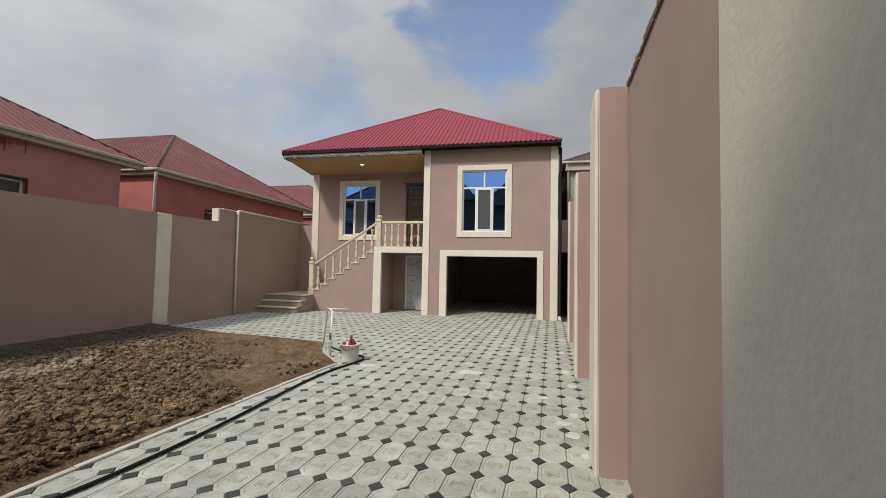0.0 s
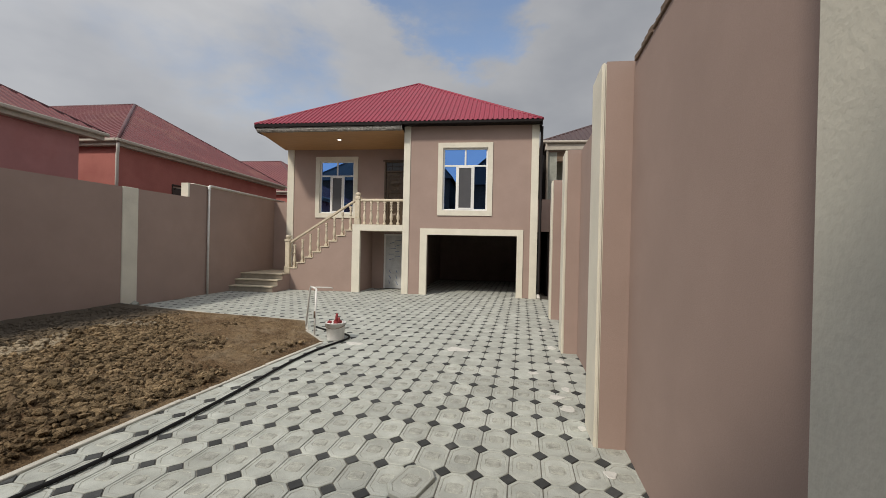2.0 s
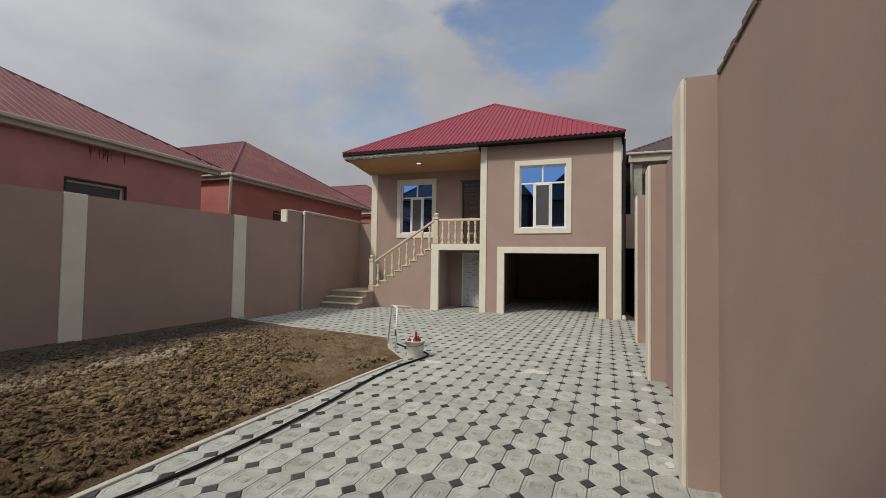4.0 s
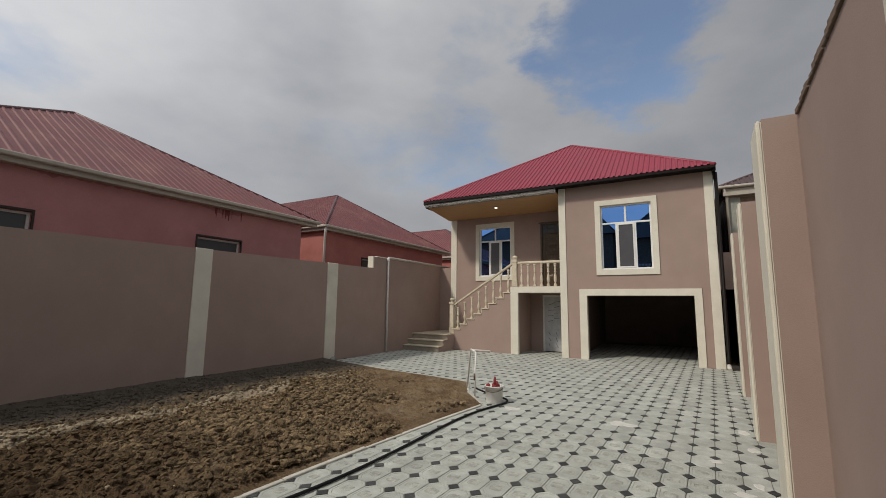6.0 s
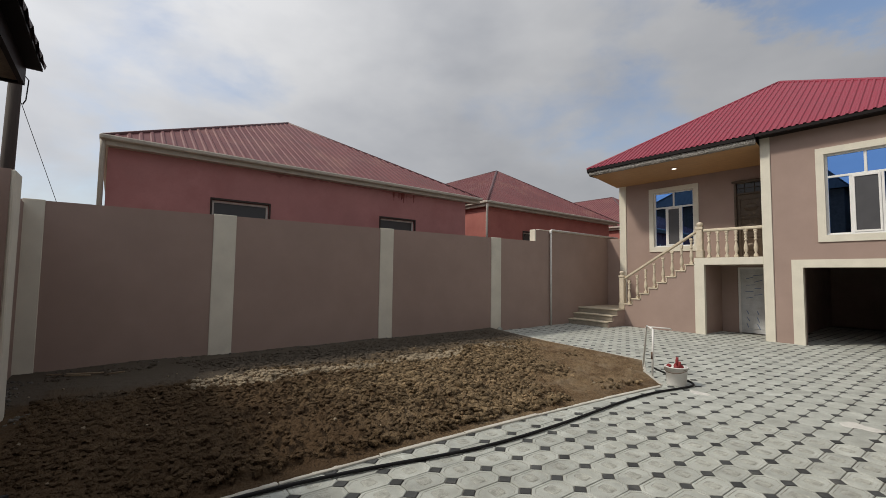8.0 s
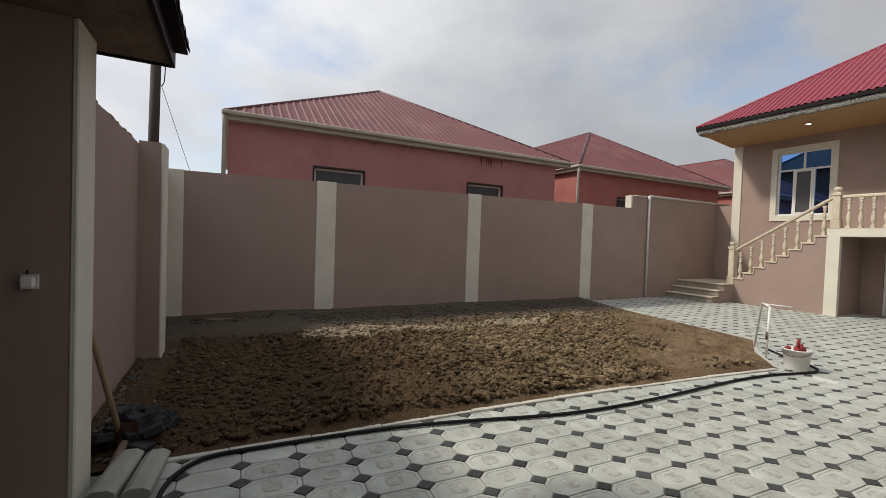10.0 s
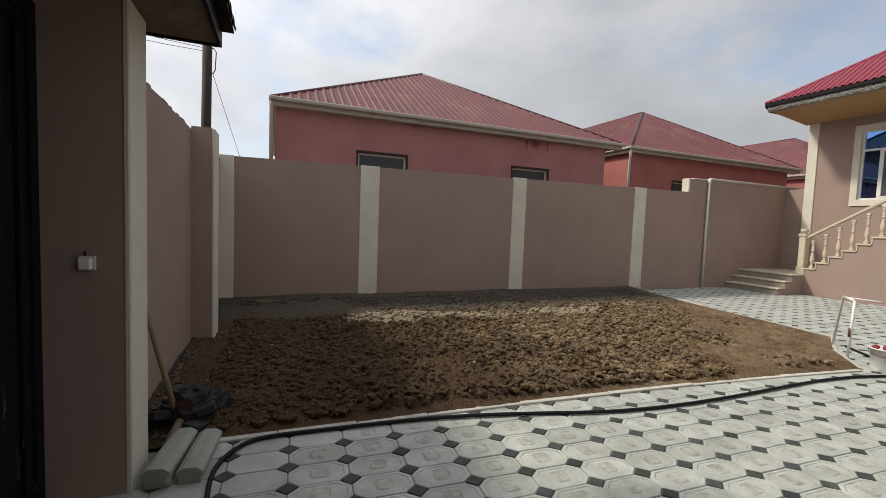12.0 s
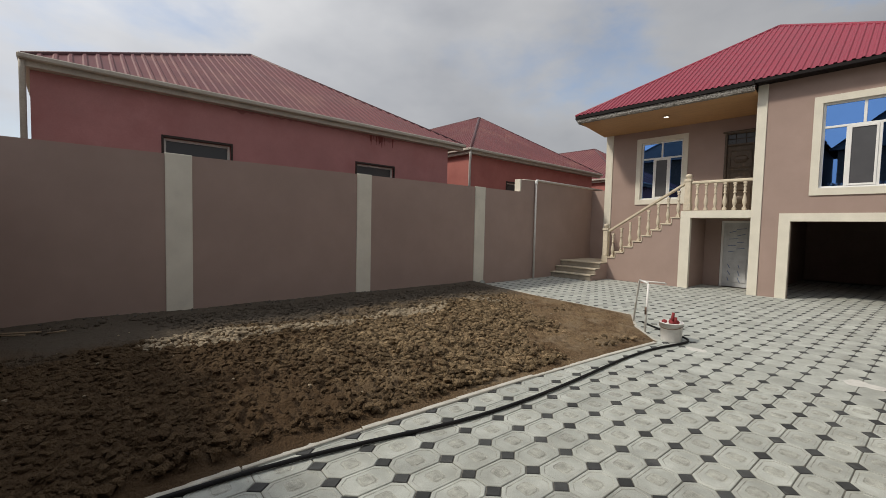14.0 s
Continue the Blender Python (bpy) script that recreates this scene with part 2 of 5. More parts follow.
OLD_CAP = mat("dark_red_ridge_strip", (0.10, 0.038, 0.042), 0.5, var=0.15, scale=2, fine=30, bump=0.05)
DARK_ROOF = mat("dark_tile_sheet", (0.075, 0.045, 0.045), 0.5, var=0.15, scale=2, fine=30, bump=0.1)
SLATE_ROOF = mat("dark_slate_sheet", (0.022, 0.020, 0.021), 0.7, var=0.2, scale=2, fine=30, bump=0.1, spec=0.2)
# also colours the passage and gap walls, where black stands in for shade
BLACK_TRIM_SHADE = mat("black_trim_and_shade", (0.010, 0.0075, 0.0075), 0.55, var=0.2, scale=4, fine=60, bump=0.05, spec=0.15)
GREY_FLASH = mat("crumpled_grey_foil", (0.26, 0.25, 0.23), 0.4, metal=0.3, var=0.35, scale=9, fine=30, bump=0.9, bump_dist=0.02,
                 stain=(0.10, 0.09, 0.08), stain_scale=6, stain_lo=0.5, stain_hi=0.7, stretch=(0.6, 1, 5))
GUTTER = mat("cream_gutter", (0.42, 0.385, 0.33), 0.6, var=0.12, scale=3, fine=40, bump=0.05,
             stain=(0.22, 0.19, 0.16), stain_scale=3, stain_lo=0.6, stain_hi=0.8)
PINK = mat("pink_plaster", (0.41, 0.20, 0.195), 0.92, var=0.12, scale=0.9, fine=70, bump=0.3, spec=0.15,
           stain=(0.35, 0.15, 0.148), stain_scale=0.8, stain_lo=0.5, stain_hi=0.75)
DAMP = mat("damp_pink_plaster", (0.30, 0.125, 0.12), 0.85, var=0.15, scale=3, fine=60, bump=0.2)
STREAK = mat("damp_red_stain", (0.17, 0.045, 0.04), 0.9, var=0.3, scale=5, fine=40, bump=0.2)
SALMON = mat("salmon_plaster", (0.40, 0.155, 0.135), 0.92, var=0.12, scale=0.9, fine=70, bump=0.3, spec=0.15,
             stain=(0.32, 0.11, 0.10), stain_scale=0.8, stain_lo=0.5, stain_hi=0.75)
SOFFIT = mat("tan_board", (0.47, 0.285, 0.14), 0.55, var=0.12, scale=2.5, fine=60, bump=0.08, stretch=(1, 8, 1))
WHITE_PVC = mat("white_plastic", (0.76, 0.76, 0.74), 0.35, var=0.04, scale=5, fine=80, bump=0.02)
PVC_DIRTY = mat("grey_white_plastic", (0.60, 0.585, 0.55), 0.45, var=0.12, scale=6, fine=60, bump=0.05)
GLASS = mat("blue_mirror_glass", (0.13, 0.28, 0.62), 0.015, metal=1.0, var=0.02, scale=0.8, fine=3, bump=0.006, bump_dist=0.01)
NET = mat("grey_insect_net", (0.072, 0.072, 0.078), 0.35, var=0.08, scale=4, fine=500, bump=0.05, spec=0.5)
DARK_GLASS = mat("dull_dark_glass", (0.03, 0.032, 0.035), 0.3, var=0.1, scale=3, fine=50, bump=0.03, spec=0.6)
DOOR_METAL = mat("bronze_brown_steel", (0.085, 0.062, 0.042), 0.38, metal=0.35, var=0.2, scale=14, fine=90, bump=0.25,
                 stain=(0.17, 0.12, 0.07), stain_scale=9, stain_lo=0.55, stain_hi=0.8)
FILM = mat("pale_protective_film", (0.56, 0.58, 0.585), 0.4, var=0.15, scale=5, fine=60, bump=0.4, bump_dist=0.01)
BLUE_INK = mat("blue_marks", (0.16, 0.22, 0.36), 0.6, var=0.1)
BLACK_GATE = mat("black_painted_steel", (0.010, 0.010, 0.011), 0.62, var=0.25, scale=3, fine=60, bump=0.15,
                 spec=0.12, stain=(0.10, 0.10, 0.095), stain_scale=2.6, stain_lo=0.62, stain_hi=0.67, stretch=(4, 4, 0.6))
WOOD = mat("weathered_wood", (0.27, 0.20, 0.13), 0.8, var=0.25, scale=6, fine=60, bump=0.3, stretch=(6, 6, 1))
POLE_WOOD = mat("dark_pole_timber", (0.040, 0.030, 0.026), 0.85, var=0.25, scale=4, fine=40, bump=0.3, stretch=(8, 8, 0.6))
BOARD = mat("stained_board", (0.17, 0.12, 0.085), 0.85, var=0.3, scale=5, fine=50, bump=0.3)
STEEL = mat("rusty_steel", (0.13, 0.085, 0.06), 0.6, metal=0.4, var=0.3, scale=10, fine=80, bump=0.2)
RUBBER = mat("black_rubber", (0.010, 0.010, 0.011), 0.6, var=0.2, scale=8, fine=60, bump=0.05, spec=0.2)
BUCKET = mat("white_bucket_plastic", (0.74, 0.73, 0.71), 0.4, var=0.06, scale=8, fine=60, bump=0.03,
             stain=(0.50, 0.22, 0.20), stain_scale=11, stain_lo=0.66, stain_hi=0.75)
RED = mat("red_cloth", (0.24, 0.030, 0.034), 0.75, var=0.2, scale=20, fine=120, bump=0.4)
DARK_ROOM = mat("bare_plaster", (0.27, 0.205, 0.18), 0.95, var=0.15, scale=2, fine=60, bump=0.2)
LAMP = bpy.data.materials.new("lamp_glow")
LAMP.use_nodes = True
LAMP.node_tree.nodes["Principled BSDF"].inputs["Emission Color"].default_value = (1, 0.93, 0.8, 1)
LAMP.node_tree.nodes["Principled BSDF"].inputs["Emission Strength"].default_value = 2.5


# ---- building helpers ----
def box(bm, x0, x1, y0, y1, z0, z1, bev=0.0):
    vs = [bm.verts.new((x, y, z)) for z in (z0, z1) for y in (y0, y1) for x in (x0, x1)]
    fs = [bm.faces.new([vs[i] for i in q]) for q in
          ((0, 2, 3, 1), (4, 5, 7, 6), (0, 1, 5, 4), (2, 6, 7, 3), (0, 4, 6, 2), (1, 3, 7, 5))]
    if bev:
        edges = list({e for f in fs for e in f.edges})
        bmesh.ops.bevel(bm, geom=edges, offset=bev, segments=1, affect='EDGES', clamp_overlap=True)
    return vs


def pierced(u0, u1, z0, z1, a, b, holes, axis="y"):
    """One wall slab from a to b across, u0 to u1 along and z0 to z1 up, with rectangular holes right through it."""
    us = sorted({u0, u1, *[h[0] for h in holes], *[h[1] for h in holes]})
    zs = sorted({z0, z1, *[max(z0, h[2]) for h in holes], *[h[3] for h in holes]})
    bm = bmesh.new()
    seen = {}

    def v(i, k, d):
        if (i, k, d) not in seen:
            seen[i, k, d] = bm.verts.new((us[i], (a, b)[d], zs[k]) if axis == "y" else ((a, b)[d], us[i], zs[k]))
        return seen[i, k, d]

    def full(i, k):
        if not (0 <= i < len(us) - 1 and 0 <= k < len(zs) - 1):
            return False
        cu, cz = (us[i] + us[i + 1]) / 2, (zs[k] + zs[k + 1]) / 2
        return not any(h[0] < cu < h[1] and h[2] < cz < h[3] for h in holes)

    for i in range(len(us) - 1):
        for k in range(len(zs) - 1):
            if not full(i, k):
                continue
            for d in (0, 1):
                bm.faces.new((v(i, k, d), v(i + 1, k, d), v(i + 1, k + 1, d), v(i, k + 1, d)))
            for di, dk, e0, e1 in ((-1, 0, (i, k), (i, k + 1)), (1, 0, (i + 1, k), (i + 1, k + 1)), (0, -1, (i, k), (i + 1, k)), (0, 1, (i, k + 1), (i + 1, k + 1))):
                if not full(i + di, k + dk):
                    bm.faces.new((v(*e0, 0), v(*e1, 0), v(*e1, 1), v(*e0, 1)))
    bmesh.ops.recalc_face_normals(bm, faces=bm.faces)
    return bm


def boxes(*rows, bev=0.0):
    bm = bmesh.new()
    for r in rows:
        box(bm, *r, bev=bev)
    return bm


def extrude_poly(pts, axis, a, b):
    """A prism: pts are 2D corners in the plane across the axis, from a to b along it."""
    bm = bmesh.new()
    put = {"x": lambda p, v: (v, p[0], p[1]), "y": lambda p, v: (p[0], v, p[1]), "z": lambda p, v: (p[0], p[1], v)}[axis]
    lo = [bm.verts.new(put(p, a)) for p in pts]
    hi = [bm.verts.new(put(p, b)) for p in pts]
    n = len(pts)
    bm.faces.new(lo[::-1]), bm.faces.new(hi)
    for i in range(n):
        bm.faces.new((lo[i], lo[(i + 1) % n], hi[(i + 1) % n], hi[i]))
    bmesh.ops.recalc_face_normals(bm, faces=bm.faces)
    return bm


def tube(bm, pts, r, n=8, r1=None, cap=True):
    """A round bar along pts."""
    rings = []
    pts = [Vector(p) for p in pts]
    for i, p in enumerate(pts):
        d = (pts[min(i + 1, len(pts) - 1)] - pts[max(i - 1, 0)]).normalized()
        u = d.orthogonal().normalized() if i == 0 else (u - d * u.dot(d)).normalized()
        v = d.cross(u)
        rad = r if r1 is None else r + (r1 - r) * i / (len(pts) - 1)
        rings.append([bm.verts.new(p + rad * (math.cos(2 * math.pi * k / n) * u + math.sin(2 * math.pi * k / n) * v)) for k in range(n)])
    for a, b in zip(rings, rings[1:]):
        for k in range(n):
            f = bm.faces.new((a[k], a[(k + 1) % n], b[(k + 1) % n], b[k]))
            f.smooth = True
    if cap:
        bm.faces.new(rings[0][::-1]), bm.faces.new(rings[-1])


def lathe(bm, prof, cx, cy, n=14):
    """A turned shape: prof is rows of radius and height."""
    rings = [[bm.verts.new((cx + r * math.cos(2 * math.pi * k / n), cy + r * math.sin(2 * math.pi * k / n), z)) for k in range(n)] for r, z in prof]
    for a, b in zip(rings, rings[1:]):
        for k in range(n):
            f = bm.faces.new((a[k], a[(k + 1) % n], b[(k + 1) % n], b[k]))
            f.smooth = True
    bm.faces.new(rings[0][::-1]), bm.faces.new(rings[-1])


def mesh_of(name, bm, material):
    me = bpy.data.meshes.new(name)
    bm.to_mesh(me)
    bm.free()
    me.materials.append(material)
    return me


def part(name, bm, material, parent, label=""):
    ob = new(name, mesh_of(name, bm, material))
    ob.parent = parent
    if parent is not None and parent.type == 'EMPTY':
        ob.matrix_parent_inverse = Matrix.Translation(-parent.location)
    return tagged(ob, label)


def base(name, loc, label, category, group="", kind=""):
    e = new(name)
    e.location = loc
    e.empty_display_size = 0.1
    return tagged(e, label, category, group, kind)


def solid(name, bm, material, label, category, group="", kind=""):
    return tagged(new(name, mesh_of(name, bm, material)), label, category, group, kind)


# ---- ground ----
bm = bmesh.new()
S = 400
vs = [bm.verts.new(p) for p in ((-S, -S, -0.09), (S, -S, -0.09), (S, S, -0.09), (-S, S, -0.09))]
bm.faces.new(vs)
solid("ground", bm, EARTH, "bare dry earth reaching to the horizon round the yard", "ground", kind="structure")

# ---- soil bed ----
KERB_LINE = [(-3.215, -0.75), (-3.19, 0.0), (-3.155, 1.2), (-3.12, 2.1), (-3.06, 3.1), (-2.99, 4.2), (-2.87, 5.5), (-2.71, 6.82)]
KERB_END = [(-2.74, 6.9), (-3.35, 7.62), (-3.84, 8.58), (-5.1, 8.77), (-6.4, 8.95), (-8.70, 9.45)]


def kerb_x(y):
    line = KERB_LINE + KERB_END[:3]
    for (x0, y0), (x1, y1) in zip(line, line[1:]):
        if y0 <= y <= y1:
            return x0 + (x1 - x0) * (y - y0) / (y1 - y0)
    return line[0][0] if y < line[0][1] else line[-1][0]


def far_y(x):
    line = KERB_END[2:][::-1]
    for (x0, y0), (x1, y1) in zip(line, line[1:]):
        if x0 <= x <= x1:
            return y0 + (y1 - y0) * (x - x0) / (x1 - x0)
    return 8.58


def trodden(x, y):
    """How flat and walked-on the bed is: most at its north-east corner."""
    return max(0.0, min(1.0, (y + 0.9 * x - 1.7) / 1.1 + 0.5 * noise.noise(Vector((x, y, 8)))))


def soil_z(x, y, edge):
    p = Vector((x, y, 0))
    rough = 0.3 + 1.55 * max(0.0, min(1.0, (x + 7.6) / 1.2)) * max(0.2, min(1.0, (y + 0.2) / 1.0)) * (1 - 0.62 * trodden(x, y))
    z = 0.035 + 0.03 * noise.noise(p * 0.7) + 0.016 * rough * noise.noise(p * 2.6 + Vector((3, 1, 0)))
    clod = noise.noise(p * 7.5 + Vector((9, 2, 4)))
    z += rough * (0.044 * max(0, clod + 0.1) + 0.044 * abs(noise.noise(p * 11)) + 0.016 * noise.noise(p * 23))
    z += 0.06 * max(0, min(1, (-6.9 - x) / 1.8))
    return 0.012 + (z - 0.012) * min(1.0, edge / 0.35)


def build_soil():
    bm = bmesh.new()
    nx, ny = 290, 490
    grid = []
    for j in range(ny + 1):
        s = j / ny
        row = []
        for i in range(nx + 1):
            u = i / nx
            y = -1.03 + s * 9.6
            x1 = kerb_x(y)
            x = -8.70 + u * (x1 + 8.70)
            top = far_y(x)
            y = -1.03 + s * (top + 1.03)
            x1 = kerb_x(min(y, 8.56))
            x = -8.70 + u * (x1 + 8.70)
            edge = min(x1 - x, (far_y(x) - y))
            row.append(bm.verts.new((x, y, soil_z(x, y, max(0, edge)))))
        grid.append(row)
    for a, b in zip(grid, grid[1:]):
        for i in range(nx):
            bm.faces.new((a[i], a[i + 1], b[i + 1], b[i])).smooth = True
    solid("soil_bed", bm, SOIL, "freshly turned lumpy brown garden soil inside a concrete kerb", "soil", kind="structure")


build_soil()


def clod_mesh(r, bm, c, seed):
    res = bmesh.ops.create_icosphere(bm, subdivisions=1, radius=r)
    k = Vector((seed * 1.7, seed * 0.9, seed))
    for v in res["verts"]:
        v.co *= 1 + 0.75 * noise.noise(v.co.normalized() * 1.7 + k)
        v.co.z *= 0.78
        v.co += Vector(c)


def build_clods():
    rng = random.Random(4)
    verts, faces = [], []
    protos = []
    for s in range(10):
        b = bmesh.new()
        clod_mesh(1.0, b, (0, 0, 0), s + 1)
        b.verts.ensure_lookup_table()
        protos.append(([v.co.copy() for v in b.verts], [[v.index for v in f.verts] for f in b.faces]))
        b.free()
    made = 0
    while made < 36000:
        y = rng.uniform(-0.6, 8.6)
        x = rng.uniform(-8.3, -2.9)
        x1 = kerb_x(min(y, 8.56))
        if x > x1 - 0.12 or y > far_y(x) - 0.15:
            continue
        heaped = noise.noise(Vector((x * 0.9, y * 0.9, 5)))
        dens = 0.85 + 0.6 * heaped
        if x < -6.9 + 0.4 * noise.noise(Vector((y * 0.8, 0, 3))):
            dens -= 0.62
        dens -= 0.48 * max(0.0, min(1.0, (2.6 + 0.35 * (x + 5.0) - y + 0.9 * noise.noise(Vector((x * 0.7, y * 0.7, 11)))) / 0.9))
        dens -= 1.15 * trodden(x, y)
        if rng.random() > dens + 0.16:
            continue
        r = 0.008 + 0.030 * rng.random() ** 2.4 * (1.15 + 0.5 * heaped)
        v0, f0 = protos[rng.randrange(10)]
        a = rng.uniform(0, 6.28)
        ca, sa = math.cos(a), math.sin(a)
        z = soil_z(x, y, 0.4) + r * 0.22
        n0 = len(verts)
        sx, sy = rng.uniform(0.8, 1.5), rng.uniform(0.7, 1.1)
        for v in v0:
            px, py = v.x * sx, v.y * sy
            verts.append((x + r * (px * ca - py * sa), y + r * (px * sa + py * ca), z + r * v.z))
        faces.extend([[i + n0 for i in f] for f in f0])
        made += 1
    me = bpy.data.meshes.new("soil_clods")
    me.from_pydata(verts, [], faces)
    me.materials.append(CLOD)
    dry = [abs(sum(verts[i][0] for i in f) / 3 + 6.35 + 0.5 * noise.noise(Vector((0, verts[f[0]][1] * 1.3, 2)))) < 0.14 + 0.75 * noise.noise(Vector((verts[f[0]][1] * 0.9, verts[f[0]][0] * 2.0, 7)))
           and 0.9 < verts[f[0]][1] < 7.2 for f in faces]
    me.materials.append(DRY_SOIL)
    me.polygons.foreach_set("material_index", [int(d) for d in dry])
    tagged(new("soil_clods", me), "loose crumbling clods of brown earth on the bed", "soil clods", kind="stuff")


build_clods()


# ---- boundary walls ----
PB_WALL = 15.66


def wall_box(name, rows, label):
    return solid(name, boxes(*rows), BROWN, label, "wall", kind="structure")


def west_top(y):
    """The west wall's top climbs a little towards the house."""
    return 2.767 + 0.0070 * y


w_west = solid("wall_west", extrude_poly([(-1.25, -0.1), (17.5, -0.1), (17.5, 3.235), (11.14, 3.235), (11.14, west_top(11.14)), (-1.25, west_top(-1.25))], "x", -8.895, -8.695),
               BROWN, "tall brown stucco yard wall with cream pilasters", "wall", kind="structure")
for y0, y1 in ((-1.06, -0.80), (1.57, 1.97), (5.235, 5.61), (9.085, 9.505)):
    part("pilaster", boxes((-8.72, -8.672, y0, y1, -0.05, west_top((y0 + y1) / 2) + 0.012), bev=0.006), CREAM, w_west, "flat cream stucco pilaster")
part("wall_end", boxes((-8.90, -8.675, 11.12, 11.18, 2.85, 3.242), bev=0.006), CREAM, w_west, "cream step in the wall top")
part("coping", boxes((-8.91, -8.68, 11.35, 17.5, 3.235, 3.262), bev=0.006), CREAM, w_west, "thin pale coping")

part("wall_return", boxes((-8.695, -8.135, PB_WALL, PB_WALL + 0.2, -0.1, 3.19)), BROWN, w_west, "brown stucco return beside the house")
w_south = wall_box("wall_south", [(-8.695, -3.05, -1.24, -1.04, -0.1, 2.705)], "tall shaded brown stucco yard wall")
stub = part("pier", boxes((-6.33, -5.96, -1.042, -0.815, -0.05, 2.745)), BROWN, w_south, "brown stucco pier")
part("pier_face", boxes((-6.335, -5.955, -0.815, -0.775, -0.05, 2.738), bev=0.012), CREAM, stub, "cream stucco pier face")

# the east wall runs at a slight angle
EAST_TURN = 0.0525


def east_x(y):
    return 1.115 + EAST_TURN * (y - 3.96)


def skew_box(bm, d0, d1, y0, y1, z0, z1, z1b=None):
    """A box along the east wall, d metres out from its yard face."""
    z1b = z1 if z1b is None else z1b
    co = [(east_x(y) + d, y, z) for y, zz in ((y0, (z0, z1)), (y1, (z0, z1b))) for z in zz for d in (d0, d1)]
    v = [bm.verts.new(c) for c in co]
    for q in ((0, 2, 3, 1), (4, 5, 7, 6), (0, 4, 6, 2), (1, 3, 7, 5), (0, 1, 5, 4), (2, 6, 7, 3)):
        bm.faces.new([v[i] for i in q])
    bmesh.ops.recalc_face_normals(bm, faces=bm.faces)


bm = bmesh.new()
skew_box(bm, 0.0, 0.2, -1.6, 3.96, -0.1, 3.20, 3.07)
skew_box(bm, 0.0, 0.2, 3.96, 14.9, -0.1, 3.08, 3.14)
w_east = solid("wall_east", bm, BROWN, "tall brown stucco yard wall with stepped piers", "wall", kind="structure")
for y0, y1, top, rough, out in ((0.85, 1.505, 3.2, True, 0.165), (3.955, 4.42, 3.09, False, 0.208), (7.04, 7.5, 3.11, False, 0.198), (10.18, 10.63, 3.16, False, 0.19)):
    bm = bmesh.new()
    skew_box(bm, -out, 0.03, y0, y1, -0.05, top)
    pier = part("pier", bm, BROWN, w_east, "brown stucco pier")
    bm = bmesh.new()
    skew_box(bm, -out - 0.037, -out, y0 - 0.004, y1 + 0.004, -0.05, top - 0.006)
    bmesh.ops.bevel(bm, geom=list(bm.edges), offset=0.012, segments=2, affect='EDGES')
    part("pier_face", bm, CREAM_ROUGH if rough else CREAM, pier, "cream stucco pier face")


# ragged mortar and tile bits along the wall tops
def ragged_top(name, pts, w, parent, seed):
    rng = random.Random(seed)
    bm = bmesh.new()
    (xa, ya, za), (xb, yb, zb) = pts
    n = int(math.dist((xa, ya), (xb, yb)) / 0.085)
    for i in range(n):
        t = (i + rng.random() * 0.5) / n
        x, y, z = xa + (xb - xa) * t, ya + (yb - ya) * t, za + (zb - za) * t
        l, h = rng.uniform(0.03, 0.06), rng.uniform(0.005, 0.035)
        box(bm, x - (w if xa == xb or abs(xb - xa) < 1 else l), x + (0.02 if abs(xb - xa) < 1 else l),
            y - (l if abs(xb - xa) < 1 else w), y + (l if abs(xb - xa) < 1 else 0.01), z - 0.02, z + h, bev=0.005)
    part(name, bm, BOARD, parent, "rough dark mortar bedding")


ragged_top("mortar_edge", ((east_x(1.55) + 0.03, 1.55, 3.135), (east_x(3.9) + 0.03, 3.9, 3.075)), 0.045, w_east, 2)
ragged_top("mortar_edge", ((-3.2, -1.06, 2.705), (-5.8, -1.06, 2.705)), 0.1, w_south, 3)

# gate pier, gate and canopy
w_gate = solid("gate_pier", boxes((-3.05, -2.735, -1.205, -0.83, -0.05, 2.828)), BROWN, "dark shaded brown stucco gate pier", "pier", kind="structure")
part("pier_face", boxes((-3.055, -2.73, -0.83, -0.795, -0.05, 2.827), bev=0.008), CREAM_ROUGH, w_gate, "cream stucco pier face")

gate = base("metal_gate", (-0.9, -1.2, 0), "black painted sheet-steel yard gate with pale scratches", "gate")
part("gate_frame", boxes((-2.735, -2.66, -1.24, -1.15, 0.0, 2.7), (0.80, 0.875, -1.24, -1.15, 0.0, 2.7), (-2.66, 0.80, -1.24, -1.15, 2.62, 2.7)), BLACK_GATE, gate)
for x0, x1 in ((-2.655, -0.935), (-0.925, 0.795)):
    leaf = part("gate_leaf", boxes((x0, x1, -1.22, -1.19, 0.05, 2.615)), BLACK_GATE, gate)
    for z in (0.05, 2.55):
        part("rail", boxes((x0, x1, -1.19, -1.165, z, z + 0.06), bev=0.004), BLACK_GATE, leaf)
    for x in (x0, x1 - 0.06):
        part("stile", boxes((x, x + 0.06, -1.188, -1.163, 0.12, 2.55), bev=0.004), BLACK_GATE, leaf)

gate.location.y -= 0.047

canopy = base("gate_canopy", (-1.0, -1.0, 2.7), "boarded gate canopy with dark wavy tile-sheet roof", "canopy")
part("soffit", boxes((-3.24, 1.1, -1.55, -0.38, 2.80, 2.828)), BOARD, canopy, "stained board soffit")
part("fascia", boxes((-3.26, 1.1, -0.38, -0.355, 2.785, 2.90), (-3.265, -3.24, -1.55, -0.38, 2.785, 2.90)), BLACK_TRIM_SHADE, canopy, "dark fascia board")
part("lintel", boxes((-2.735, 0.875, -1.235, -1.155, 2.702, 2.798)), BLACK_GATE, canopy, "dark steel lintel")


